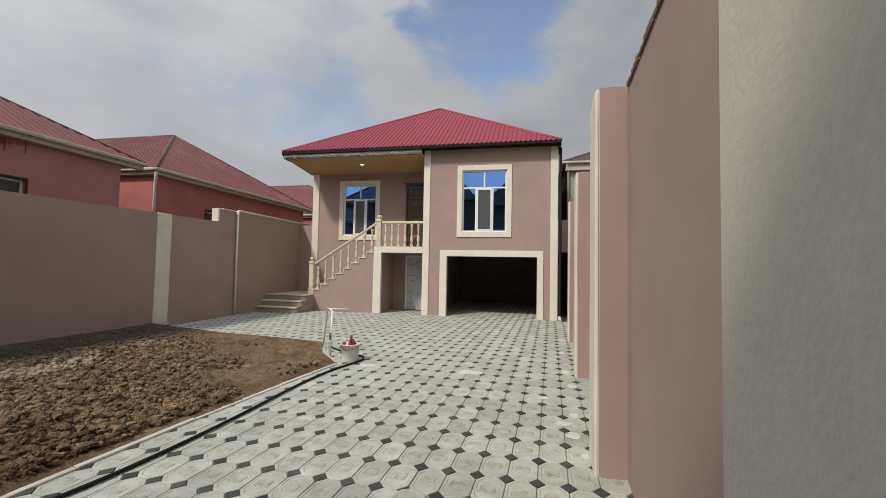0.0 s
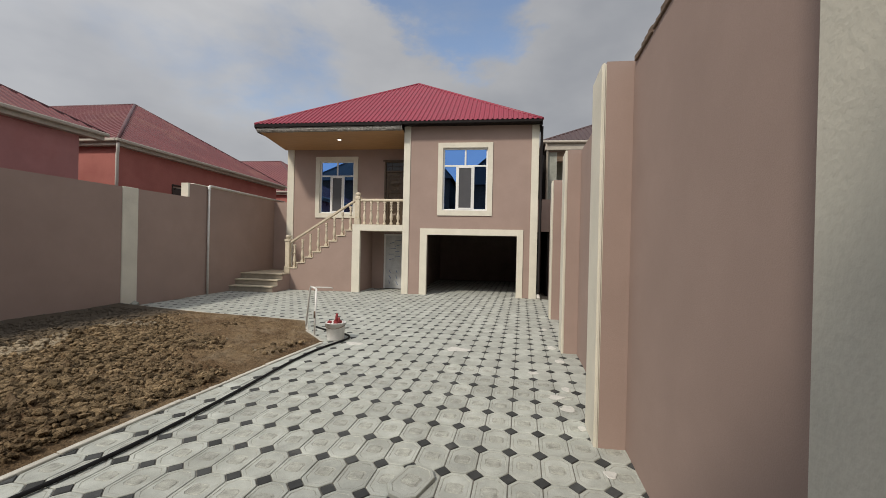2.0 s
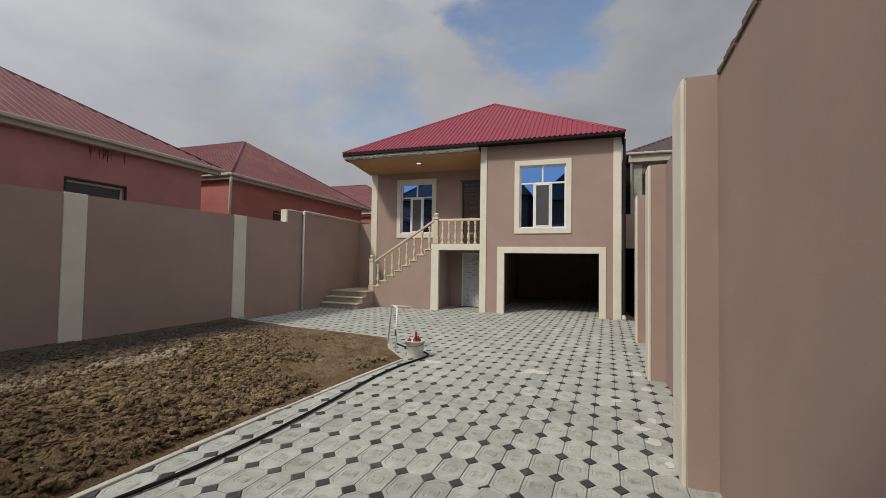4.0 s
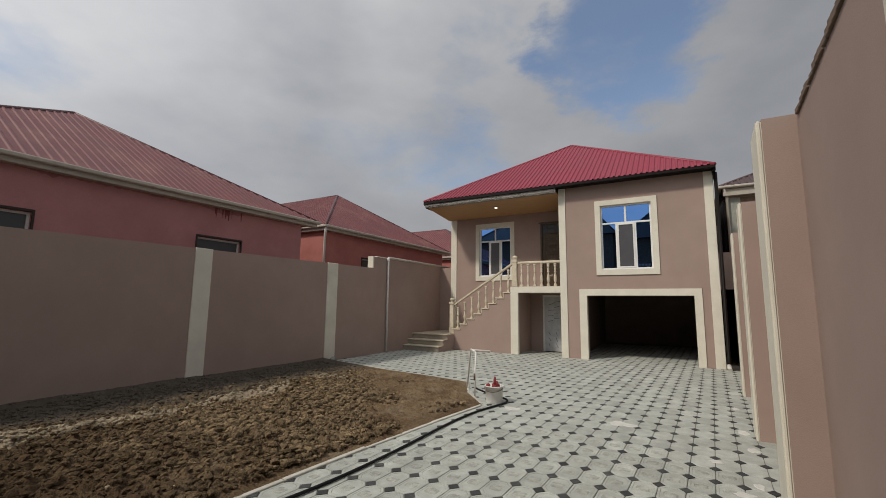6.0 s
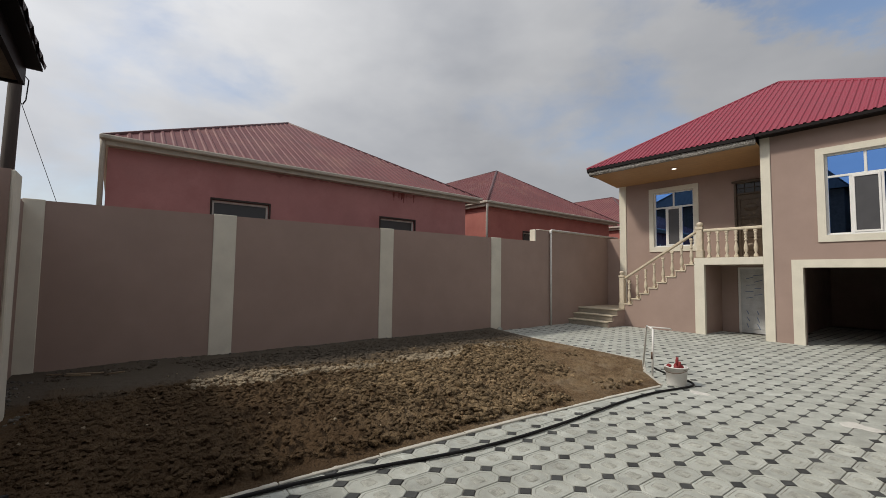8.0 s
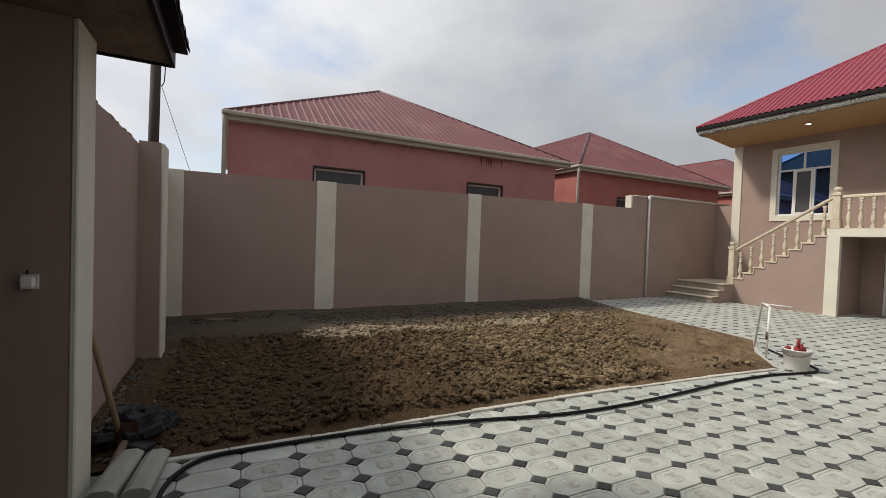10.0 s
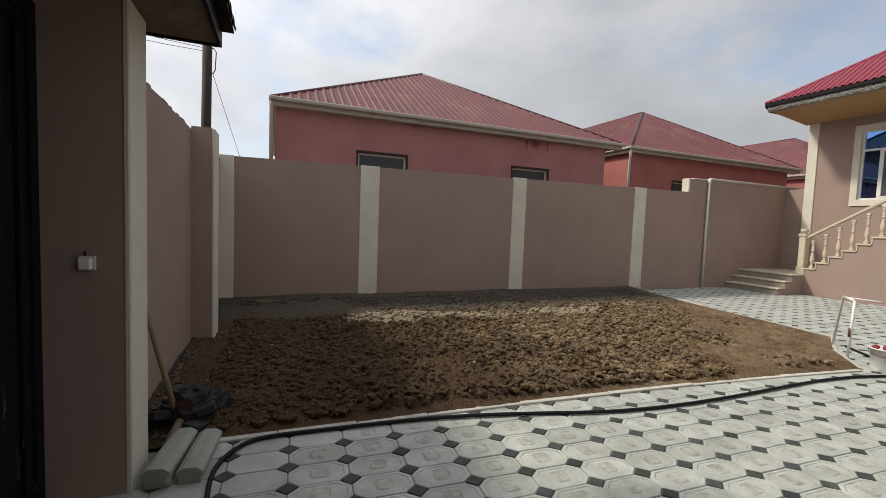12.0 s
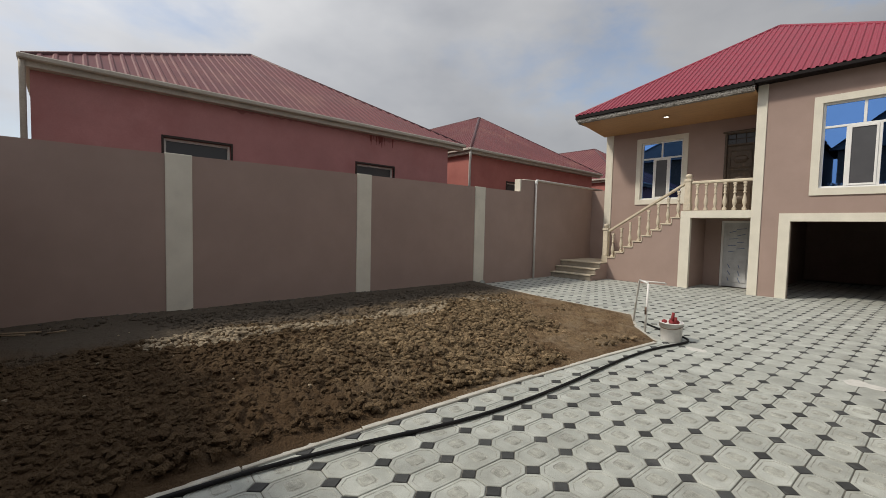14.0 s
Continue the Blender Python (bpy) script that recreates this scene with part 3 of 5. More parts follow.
def wavy_roof(name, x0, x1, rows, pitch, amp, material, parent, thick=0.012):
    """A tile-profile sheet: waves along x, stepped down the slope given by rows of y and z."""
    bm = bmesh.new()
    n = int((x1 - x0) / pitch * 8)
    grid = []
    for y, z in rows:
        grid.append([bm.verts.new((x0 + (x1 - x0) * i / n, y, z + amp * (0.5 + 0.5 * math.cos(2 * math.pi * i / 8)))) for i in range(n + 1)])
    for a, b in zip(grid, grid[1:]):
        for i in range(n):
            bm.faces.new((a[i], a[i + 1], b[i + 1], b[i])).smooth = True
    geom = bmesh.ops.solidify(bm, geom=list(bm.faces), thickness=thick)
    return part(name, bm, material, parent, "dark wavy tile-profile steel sheet")


# the steep upper slope and ridge are unseen, raised to shade the near pier
wavy_roof("tile_sheet", -3.28, 1.1, [(-0.265, 2.885), (-0.43, 3.24), (-0.435, 3.27), (-0.62, 3.68), (-0.625, 3.71), (-0.88, 4.27)], 0.19, 0.055, DARK_ROOF, canopy)
part("eave_board", boxes((-3.26, 1.1, -0.355, -0.28, 2.895, 2.912)), BLACK_TRIM_SHADE, canopy, "dark eave board")
part("bargeboard", extrude_poly([(-0.28, 2.90), (-0.88, 4.26), (-0.88, 4.06), (-0.39, 2.91)], "x", -3.27, -3.22), BLACK_TRIM_SHADE, canopy, "dark bargeboard")
part("gable", extrude_poly([(-0.40, 2.902), (-0.88, 4.22), (-1.54, 2.902)], "x", -3.21, -3.18), BOARD, canopy, "board gable end")
wavy_roof("tile_sheet", -3.28, 1.1, [(-0.885, 4.27), (-1.68, 2.885)], 0.19, 0.055, DARK_ROOF, canopy)

canopy.location += Vector((0, -0.045, 0.032))

# small switch box on the gate pier
sw = base("switch_box", (-2.72, -0.945, 1.34), "small white plastic socket box on the gate pier", "switch box")
part("back_plate", boxes((-2.735, -2.722, -0.985, -0.905, 1.305, 1.385), bev=0.004), PVC_DIRTY, sw)
part("cover", boxes((-2.722, -2.685, -0.975, -0.915, 1.312, 1.376), bev=0.008), WHITE_PVC, sw)
part("cable", boxes((-2.735, -2.727, -0.958, -0.952, 1.385, 1.41)), RUBBER, sw)
sw.location += Vector((0, -0.05, 0.012))


# ---- roofs ----
def slope(bm, a, b, c, d, pitch, rib_w, rib_h, foot=0.0):
    """A pitched sheet with eave a-b and ridge d-c (equal for a hip end), with raised ribs running up the slope."""
    a, b, c, d = (Vector(p) for p in (a, b, c, d))
    e = (b - a).normalized()
    L = (b - a).length
    nrm = (b - a).cross(d - a).normalized()
    if nrm.z < 0:
        nrm = -nrm
    up = nrm.cross(e)
    if up.z < 0:
        up = -up
    H = (d - a).dot(up)
    sd, sc = (d - a).dot(e), (c - a).dot(e)
    n = int(L / pitch)
    prof = [(0.0, 0.0), (L, 0.0)]
    for i in range(1, n):
        s = L * i / n
        prof += [(s - rib_w, 0.0), (s - rib_w * 0.45, rib_h), (s + rib_w * 0.45, rib_h), (s + rib_w, 0.0)]
    prof = sorted(set(prof))
    for s in {sd, sc}:
        k = max(i for i, q in enumerate(prof[:-1]) if q[0] <= s)
        (s0, w0), (s1, w1) = prof[k], prof[k + 1]
        if s - s0 > 1e-4 and s1 - s > 1e-4:
            prof.insert(k + 1, (s, w0 + (w1 - w0) * (s - s0) / (s1 - s0)))
    last = None
    for s, w in prof:
        h = H * s / sd if s < sd else H * (L - s) / (L - sc) if s > sc else H
        h = max(h, 0.0)
        lo = bm.verts.new(a + e * s + nrm * w - up * 0.012)
        hi = bm.verts.new(a + e * s + nrm * w + up * (h + 0.002))
        if last:
            bm.faces.new((last[0], lo, hi, last[1]))
        last = (lo, hi)


def hip_roof(x0, x1, y0, y1, ze, ridge0, ridge1, pitch, rib_w, rib_h, material, parent, label, cap=None, westward=False):
    """Four ribbed slopes over the eaves rectangle, with cap strips on hips and ridge; the ridge runs north, or west from its east end."""
    bm = bmesh.new()
    A, B, C, D = (x0, y0, ze), (x1, y0, ze), (x1, y1, ze), (x0, y1, ze)
    ra, rb, rc, rd = (ridge1, ridge0, ridge0, ridge1) if westward else (ridge0, ridge0, ridge1, ridge1)
    slope(bm, A, B, rb, ra, pitch, rib_w, rib_h)
    slope(bm, B, C, rc, rb, pitch, rib_w, rib_h)
    slope(bm, C, D, rd, rc, pitch, rib_w, rib_h)
    slope(bm, D, A, ra, rd, pitch, rib_w, rib_h)
    roof = part("roof", bm, material, parent, label)
    for p, q in ((A, ra), (B, rb), (C, rc), (D, rd), (ridge0, ridge1)):
        if math.dist(p, q) < 0.1:
            continue
        b = bmesh.new()
        p, q = Vector(p), Vector(q)
        tube(b, [p + (q - p) * t - Vector((0, 0, 0.012)) for t in (0, 0.33, 0.66, 1)], 0.055, 6)
        part("hip_cap", b, cap or material, roof)
    return roof


# ---- the house ----
FY = 14.12
house = base("house", (-3.5, 15.0, 0), "two-level brown stucco house with cream trim and crimson ribbed roof", "house")
PB = 15.62      # back wall of the porch
part("front_wall", pierced(-3.19, 1.22, -0.1, 5.6, FY, FY + 0.25, [(-2.36, 0.60, -0.2, 2.0), (-1.87, -0.39, 2.80, 4.87)]), BROWN, house)
part("porch_side_wall", boxes((-3.19, -2.95, FY + 0.25, PB, -0.1, 5.6)), BROWN, house)
WX0, WX1, WZ0, WZ1 = -6.83, -5.47, 2.78, 4.775
DX0, DX1, DZ1 = -4.28, -3.42, 4.76
part("porch_wall", pierced(-8.13, -2.95, -0.1, 5.6, PB, PB + 0.25, [(-4.25, -3.40, -0.2, 2.05), (DX0, DX1, 2.3, DZ1), (WX0, WX1, WZ0, WZ1)]), BROWN, house)
for b in ((-8.13, -7.88, PB + 0.25, 23.75, -0.1, 5.6), (0.97, 1.22, FY + 0.25, 23.75, -0.1, 5.6), (-8.13, 1.22, 23.75, 24.0, -0.1, 5.6)):
    part("side_wall", boxes(b), BROWN, house)
# stair wall with its stepped top
RISE, RUN, LAND = 0.1925, 0.2875, 0.575
pts = [(-7.20, -0.1), (-4.90, -0.1), (-4.90, 2.26)]
for i in range(8, 0, -1):
    x = -7.20 + RUN * i
    pts += [(x, LAND + RISE * (i + 1) - 0.04), (x, LAND + RISE * i - 0.04)]
pts[2] = (-4.90, LAND + RISE * 9 - 0.04)
pts += [(-7.20, LAND + RISE - 0.04)]
part("stair_wall", extrude_poly(pts, "y", FY, FY + 0.18), BROWN, house)
part("store_wall", boxes((-4.93, -4.70, FY + 0.18, PB, -0.1, 2.12)), BROWN, house)
part("porch_slab", boxes((-4.93, -3.19, FY + 0.05, PB, 2.10, 2.305)), STONE, house)
part("soffit", extrude_poly([(13.80, 5.405), (PB, 5.20), (PB, 5.23), (13.80, 5.435)], "x", -8.24, -3.19), SOFFIT, house, "tan boarded porch ceiling")
part("attic_floor", boxes((-8.2, 1.2, FY + 0.1, 23.9, 5.56, 5.6)), DARK_ROOM, house)

# cream trim
TRIM = [
    ("pilaster", (-3.19, -2.965, FY - 0.03, FY + 0.005, -0.02, 5.62)), ("pilaster", (1.0, 1.235, FY - 0.03, FY + 0.24, -0.12, 5.58)),
    ("corner_strip", (-8.14, -7.87, PB - 0.03, PB + 0.02, 0.55, 5.23)),
]
for name, b in TRIM:
    part(name, boxes(b, bev=0.008), CREAM, house, "smooth cream plaster trim")


part("garage_trim", pierced(-2.585, 0.79, -0.02, 2.20, FY - 0.03, FY + 0.12, [(-2.355, 0.595, -0.1, 1.995)]), CREAM, house, "smooth cream plaster trim")
part("store_trim", pierced(-4.93, -3.19, -0.02, 2.30, FY - 0.03, FY + 0.1, [(-4.66, -3.19, -0.1, 2.09)]), CREAM, house, "smooth cream plaster trim")


def window(parent, x0, x1, z0, z1, y, t, drop, reveal=0.09):
    """A white plastic window with two top lights and three lower lights, in a cream surround t wide; the middle light has a net."""
    part("surround", pierced(x0 - t, x1 + t, z0 - drop, z1 + t, y - 0.035, y + reveal, [(x0 + 0.004, x1 - 0.004, z0 + 0.004, z1 - 0.004)]), CREAM, parent, "smooth cream plaster surround")
    w = x1 - x0
    zs = z0 + (z1 - z0) * 0.715
    f = 0.055
    yf, yb = y + 0.05, y + 0.11
    win = part("window_frame", boxes((x0, x0 + f, yf, yb, z0, z1), (x1 - f, x1, yf, yb, z0, z1), (x0 + f, x1 - f, yf, yb, z0, z0 + f),
                                     (x0 + f, x1 - f, yf, yb, z1 - f, z1), (x0 + f, x1 - f, yf, yb, zs - f / 2, zs + f / 2),
                                     (x0 + w * 0.5 - f / 2, x0 + w * 0.5 + f / 2, yf, yb, zs + f / 2, z1 - f),
                                     (x0 + w * 0.315 - f / 2, x0 + w * 0.315 + f / 2, yf, yb, z0 + f, zs - f / 2),
                                     (x0 + w * 0.685 - f / 2, x0 + w * 0.685 + f / 2, yf, yb, z0 + f, zs - f / 2), bev=0.006), WHITE_PVC, parent, "white plastic window frame")
    yg = y + 0.085
    for b in ((x0 + f, x0 + w * 0.5 - f / 2, zs + f / 2, z1 - f), (x0 + w * 0.5 + f / 2, x1 - f, zs + f / 2, z1 - f),
              (x0 + f, x0 + w * 0.315 - f / 2, z0 + f, zs - f / 2), (x0 + w * 0.685 + f / 2, x1 - f, z0 + f, zs - f / 2),
              (x0 + w * 0.315 + f / 2, x0 + w * 0.685 - f / 2, z0 + f, zs - f / 2)):
        part("pane", boxes((b[0], b[1], yg, yg + 0.012, b[2], b[3])), GLASS, win, "blue mirrored pane")
    a, b = x0 + w * 0.315 + f / 2, x0 + w * 0.685 - f / 2
    s = 0.045
    part("sash", boxes((a, a + s, yf - 0.018, yf + 0.02, z0 + f, zs - f / 2), (b - s, b, yf - 0.018, yf + 0.02, z0 + f, zs - f / 2),
                       (a + s, b - s, yf - 0.018, yf + 0.02, z0 + f, z0 + f + s), (a + s, b - s, yf - 0.018, yf + 0.02, zs - f / 2 - s, zs - f / 2), bev=0.005), WHITE_PVC, win, "white sash")
    part("insect_net", boxes((a + s, b - s, yf + 0.003, yf + 0.008, z0 + f + s, zs - f / 2 - s)), NET, win, "grey insect net")
    part("window_sill", boxes((x0, x1, y - 0.02, yf, z0 - 0.001, z0 + 0.02), bev=0.004), WHITE_PVC, win, "white sill")


window(house, -1.87, -0.39, 2.80, 4.87, FY, 0.16, 0.165)
window(house, WX0, WX1, WZ0, WZ1, PB, 0.155, 0.165)

hip_roof(-8.36, 1.29, 13.72, 24.5, 5.66, (-3.54, 18.0, 8.55), (-3.54, 20.3, 8.55), 0.155, 0.042, 0.028, RED_ROOF, house, "crimson ribbed steel roof")
part("gutter", boxes((-8.37, -3.19, 13.705, 13.79, 5.535, 5.650), (-3.189, 1.30, 13.705, 13.79, 5.560, 5.650), (-8.39, -8.31, 13.79, 24.5, 5.50, 5.650), (1.225, 1.305, 13.79, 24.5, 5.50, 5.650), bev=0.012), BLACK_TRIM_SHADE, house, "black steel eaves trim")
bm = bmesh.new()
rngf = random.Random(8)
strip = []
for k in range(131):
    x = -8.30 + 5.11 * k / 130
    strip.append([bm.verts.new((x, 13.74 + dy + rngf.uniform(-0.012, 0.012), z + rngf.uniform(-0.007, 0.007))) for dy, z in ((0, 5.534), (0.012, 5.495), (0.0, 5.450), (0.02, 5.400), (0.10, 5.385))])
for a, b in zip(strip, strip[1:]):
    for k in range(4):
        bm.faces.new((a[k], b[k], b[k + 1], a[k + 1]))
part("flashing", bm, GREY_FLASH, house, "crumpled grey foil strip")
part("end_board", boxes((-8.30, -8.24, 13.80, PB + 2, 5.385, 5.50)), BLACK_TRIM_SHADE, house, "dark end board")
part("fascia", boxes((-3.19, 1.24, 13.80, FY - 0.001, 5.585, 5.61)), BLACK_TRIM_SHADE, house, "dark fascia board")
bm = bmesh.new()
tube(bm, [(1.30, 14.05, 5.5), (1.30, 14.05, 0.22), (1.29, 13.98, 0.10)], 0.045, 8)
dp = part("downpipe", bm, BLACK_TRIM_SHADE, house, "dark downpipe")
bm = bmesh.new()
tube(bm, [(1.29, 13.98, 0.12), (1.29, 13.80, 0.03)], 0.055, 8)
part("spout", bm, PVC_DIRTY, dp, "pale plastic spout")

# garage room
for b in ((-2.95, -2.9, FY + 0.25, 21.0, 0, 2.25), (0.92, 0.97, FY + 0.25, 21.0, 0, 2.25), (-2.95, 0.97, 21.0, 21.1, 0, 2.25), (-2.95, 0.97, FY + 0.25, 21.1, 2.25, 2.35)):
    part("garage_wall", boxes(b), DARK_ROOM, house, "unlit bare plaster garage wall")
lamp = base("ceiling_light", (-0.9, 15.2, 2.2), "small unlit ceiling lamp in the garage", "ceiling light")
bm = bmesh.new()
lathe(bm, [(0.05, 2.19), (0.06, 2.21), (0.06, 2.249)], -0.6, 15.0, 12)
part("lamp_body", bm, PVC_DIRTY, lamp)

# porch downlight
dl = base("downlight", (-5.65, 14.55, 5.3), "round lit downlight in the porch ceiling", "ceiling light")
bm = bmesh.new()
lathe(bm, [(0.095, 5.298), (0.085, 5.290), (0.07, 5.297)], -5.65, 14.55, 16)
part("rim", bm, WHITE_PVC, dl, "white rim")
bm = bmesh.new()
lathe(bm, [(0.06, 5.291), (0.06, 5.289)], -5.65, 14.55, 16)
part("bulb", bm, LAMP, dl, "glowing lens")


# front door on the porch
def ornate_door():
    d = base("front_door", (-3.85, PB, 2.305), "dark bronze steel front door with pressed oval ornaments", "door", kind="structure")
    y = PB + 0.02
    x0, x1, z0, z1 = DX0, DX1, 2.305, DZ1
    part("door_frame", boxes((x0, x0 + 0.07, y - 0.05, y + 0.08, z0, z1), (x1 - 0.07, x1, y - 0.05, y + 0.08, z0, z1), (x0 + 0.07, x1 - 0.07, y - 0.05, y + 0.08, z1 - 0.06, z1),
                             (x0 + 0.07, x1 - 0.07, y - 0.05, y + 0.08, z1 - 0.42, z1 - 0.36), bev=0.008), DOOR_METAL, d)
    part("cornice", boxes((x0 - 0.05, x1 + 0.05, y - 0.085, y - 0.05, z1 - 0.03, z1 + 0.03), bev=0.01), DOOR_METAL, d)
    t = part("transom", boxes((x0 + 0.07, x1 - 0.07, y + 0.01, y + 0.03, z1 - 0.36, z1 - 0.06)), DARK_GLASS, d, "dark glazed transom")
    bm = bmesh.new()
    for k in range(2):
        cx = x0 + 0.28 + k * 0.26
        tube(bm, [(cx, y - 0.01, z1 - 0.36), (cx, y - 0.01, z1 - 0.06)], 0.009, 6)
    tube(bm, [(x0 + 0.07, y - 0.01, z1 - 0.21), (x1 - 0.07, y - 0.01, z1 - 0.21)], 0.008, 6)
    part("grille", bm, DOOR_METAL, t, "iron grille")
    leaf = part("door_leaf", boxes((x0 + 0.07, x1 - 0.07, y, y + 0.05, z0 + 0.02, z1 - 0.42)), DOOR_METAL, d)
    for cz, hz in ((z0 + 1.62, 0.24), (z0 + 0.98, 0.26), (z0 + 0.38, 0.28)):
        cx, hw = (x0 + x1) / 2, 0.26
        part("moulding", boxes((cx - hw, cx + hw, y - 0.018, y, cz + hz, cz + hz + 0.035), (cx - hw, cx + hw, y - 0.018, y, cz - hz - 0.035, cz - hz),
                               (cx - hw - 0.035, cx - hw, y - 0.018, y, cz - hz - 0.035, cz + hz + 0.035), (cx + hw, cx + hw + 0.035, y - 0.018, y, cz - hz - 0.035, cz + hz + 0.035), bev=0.008), DOOR_METAL, leaf)
        bm = bmesh.new()
        bmesh.ops.create_uvsphere(bm, u_segments=20, v_segments=10, radius=1.0)
        for v in bm.verts:
            a = math.atan2(v.co.z, v.co.x)
            k = 1 + 0.08 * math.cos(8 * a)
            v.co = Vector((cx + v.co.x * 0.19 * k, y + v.co.y * 0.03, cz + v.co.z * 0.12 * k))
        part("ornament", bm, DOOR_METAL, leaf)
    bm = bmesh.new()
    tube(bm, [(x0 + 0.15, y - 0.01, z0 + 1.0), (x0 + 0.15, y - 0.055, z0 + 1.0), (x0 + 0.27, y - 0.055, z0 + 1.0)], 0.011, 8)
    part("handle", bm, STEEL, leaf, "lever handle")


ornate_door()


def store_door():
    d = base("store_door", (-3.8, PB, 0), "pale door still wrapped in protective film, under the porch", "door", kind="structure")
    x0, x1, y = -4.24, -3.41, PB + 0.03
    part("door_frame", boxes((x0, x0 + 0.06, y - 0.04, y + 0.06, 0, 2.04), (x1 - 0.06, x1, y - 0.04, y + 0.06, 0, 2.04), (x0 + 0.06, x1 - 0.06, y - 0.04, y + 0.06, 1.98, 2.04), bev=0.006), WHITE_PVC, d)
    leaf = part("door_leaf", boxes((x0 + 0.06, x1 - 0.06, y, y + 0.045, 0.01, 1.98)), FILM, d)
    part("panel", boxes((x0 + 0.15, x1 - 0.15, y - 0.014, y, 0.14, 0.88), (x0 + 0.15, x1 - 0.15, y - 0.014, y, 1.02, 1.86), bev=0.006), FILM, leaf)
    rng = random.Random(7)
    bm = bmesh.new()
    for k in range(14):
        upper = k < 8
        z = 1.08 + k * 0.10 if upper else 0.30 + (k - 8) % 3 * 0.2
        cx = x0 + 0.18 + (k % 2) * 0.22 + rng.uniform(0, 0.05) if upper else x0 + 0.2 + (k - 8) // 3 * 0.27
        l, a = (rng.uniform(0.16, 0.26), rng.uniform(0.05, 0.3)) if upper else (rng.uniform(0.12, 0.2), rng.uniform(-1.25, -0.95))
        dx, dz = l * math.cos(a), l * math.sin(a)
        vs = [bm.verts.new((cx + u * dx - w * 0.009 * math.sin(a), y - 0.018, z + u * dz + w * 0.009)) for u, w in ((0, -1), (1, -1), (1, 1), (0, 1))]
        bm.faces.new(vs)
    part("print_marks", bm, BLUE_INK, leaf, "faint blue bars printed on the film")


store_door()


# ---- stairs ----
stairs = base("staircase", (-7.2, 14.2, 0), "pale stone entrance stairs turning from a landing up to the porch", "stairs", kind="structure")
ST = 0.035
for i in range(3):
    z1 = LAND * (i + 1) / 3
    y0 = 13.03 + 0.3 * i
    y1 = 13.33 + 0.3 * i if i < 2 else PB
    x1 = -7.20
    part("step", boxes((-8.69, x1, y0, y1 if i < 2 else FY + 1.5, -0.05, z1 - ST)), STEP_BODY, stairs)
    part("tread", boxes((-8.69, x1 + 0.025, y0 - 0.045, (y1 + 0.0) if i < 2 else PB, z1 - ST, z1), bev=0.006), STONE, stairs, "pale stone tread")
part("stair_cheek", boxes((-7.199, -7.175, 13.05, FY, -0.05, 0.185), (-7.199, -7.175, 13.35, FY, 0.185, 0.375), (-7.199, -7.175, 13.65, FY, 0.375, 0.53)), BROWN, stairs)
for i in range(9):
    x = -7.20 + RUN * i
    z = LAND + RISE * (i + 1)
    if i < 8:
        part("tread", boxes((x - 0.03, x + RUN - 0.002, FY - 0.03, PB, z - 0.04, z), bev=0.006), STONE, stairs, "pale stone tread")
    part("riser", boxes((x - 0.008, x + 0.014, FY - 0.018, PB - 0.01, z - RISE + 0.001, z - 0.041)), STONE, stairs)

# ---- balustrade ----
BAL = base("balustrade", (-4.79, 14.2, 2.3), "cream stone balustrade with turned balusters along stairs and porch", "balustrade", kind="structure")
BY = 14.21


def baluster_mesh(h):
    bm = bmesh.new()
    box(bm, -0.047, 0.047, -0.047, 0.047, 0, 0.06, bev=0.006)
    box(bm, -0.042, 0.042, -0.042, 0.042, h - 0.06, h, bev=0.006)
    p = [(0.052, 0.06), (0.058, 0.075), (0.030, 0.10), (0.042, 0.13), (0.066, 0.20), (0.068, 0.25), (0.052, 0.33), (0.030, 0.41), (0.026, 0.44), (0.052, 0.455), (0.054, 0.475), (0.030, 0.49), (0.046, 0.54), (0.048, 0.57), (0.026, 0.60), (0.052, 0.63), (0.054, 0.655), (0.034, 0.68)]
    k = (h - 0.12) / 0.62
    lathe(bm, [(r * 0.82, 0.06 + (z - 0.06) * k) for r, z in p], 0, 0, 12)
    return mesh_of("baluster", bm, STONE)


def newel(x, z0, z1, w=0.10):
    bm = bmesh.new()
    box(bm, x - w, x + w, BY - w, BY + w, z0, z0 + 0.22, bev=0.01)
    box(bm, x - w * 0.8, x + w * 0.8, BY - w * 0.8, BY + w * 0.8, z0 + 0.22, z1 - 0.24, bev=0.012)
    box(bm, x - w, x + w, BY - w, BY + w, z1 - 0.24, z1 - 0.15, bev=0.012)
    lathe(bm, [(w * 0.6, z1 - 0.15), (w * 0.5, z1 - 0.13), (w * 0.85, z1 - 0.10), (w * 0.95, z1 - 0.06), (w * 0.8, z1 - 0.02), (w * 0.3, z1)], x, BY, 14)
    part("newel_post", bm, STONE, BAL)


newel(-4.79, 2.305, 3.40)
newel(-7.30, LAND, 1.90)
BM = baluster_mesh(0.78)
for k in range(6):
    b = new("baluster", BM)
    b.parent = BAL
    b.matrix_parent_inverse = Matrix.Translation(-BAL.location)
    b.location = (-4.55 + k * 0.235, BY, 2.31)
BM2 = baluster_mesh(0.80)
for k in range(8):
    b = new("baluster", BM2)
    b.parent = BAL
    b.matrix_parent_inverse = Matrix.Translation(-BAL.location)
    b.location = (-7.20 + RUN * (k + 0.5), BY, LAND + RISE * (k + 1))
part("handrail", boxes((-4.70, -3.19, BY - 0.06, BY + 0.06, 3.09, 3.175), bev=0.02), STONE, BAL)
sl = extrude_poly([(-7.24, 1.575), (-4.86, 3.09), (-4.86, 3.175), (-7.24, 1.66)], "y", BY - 0.055, BY + 0.055)
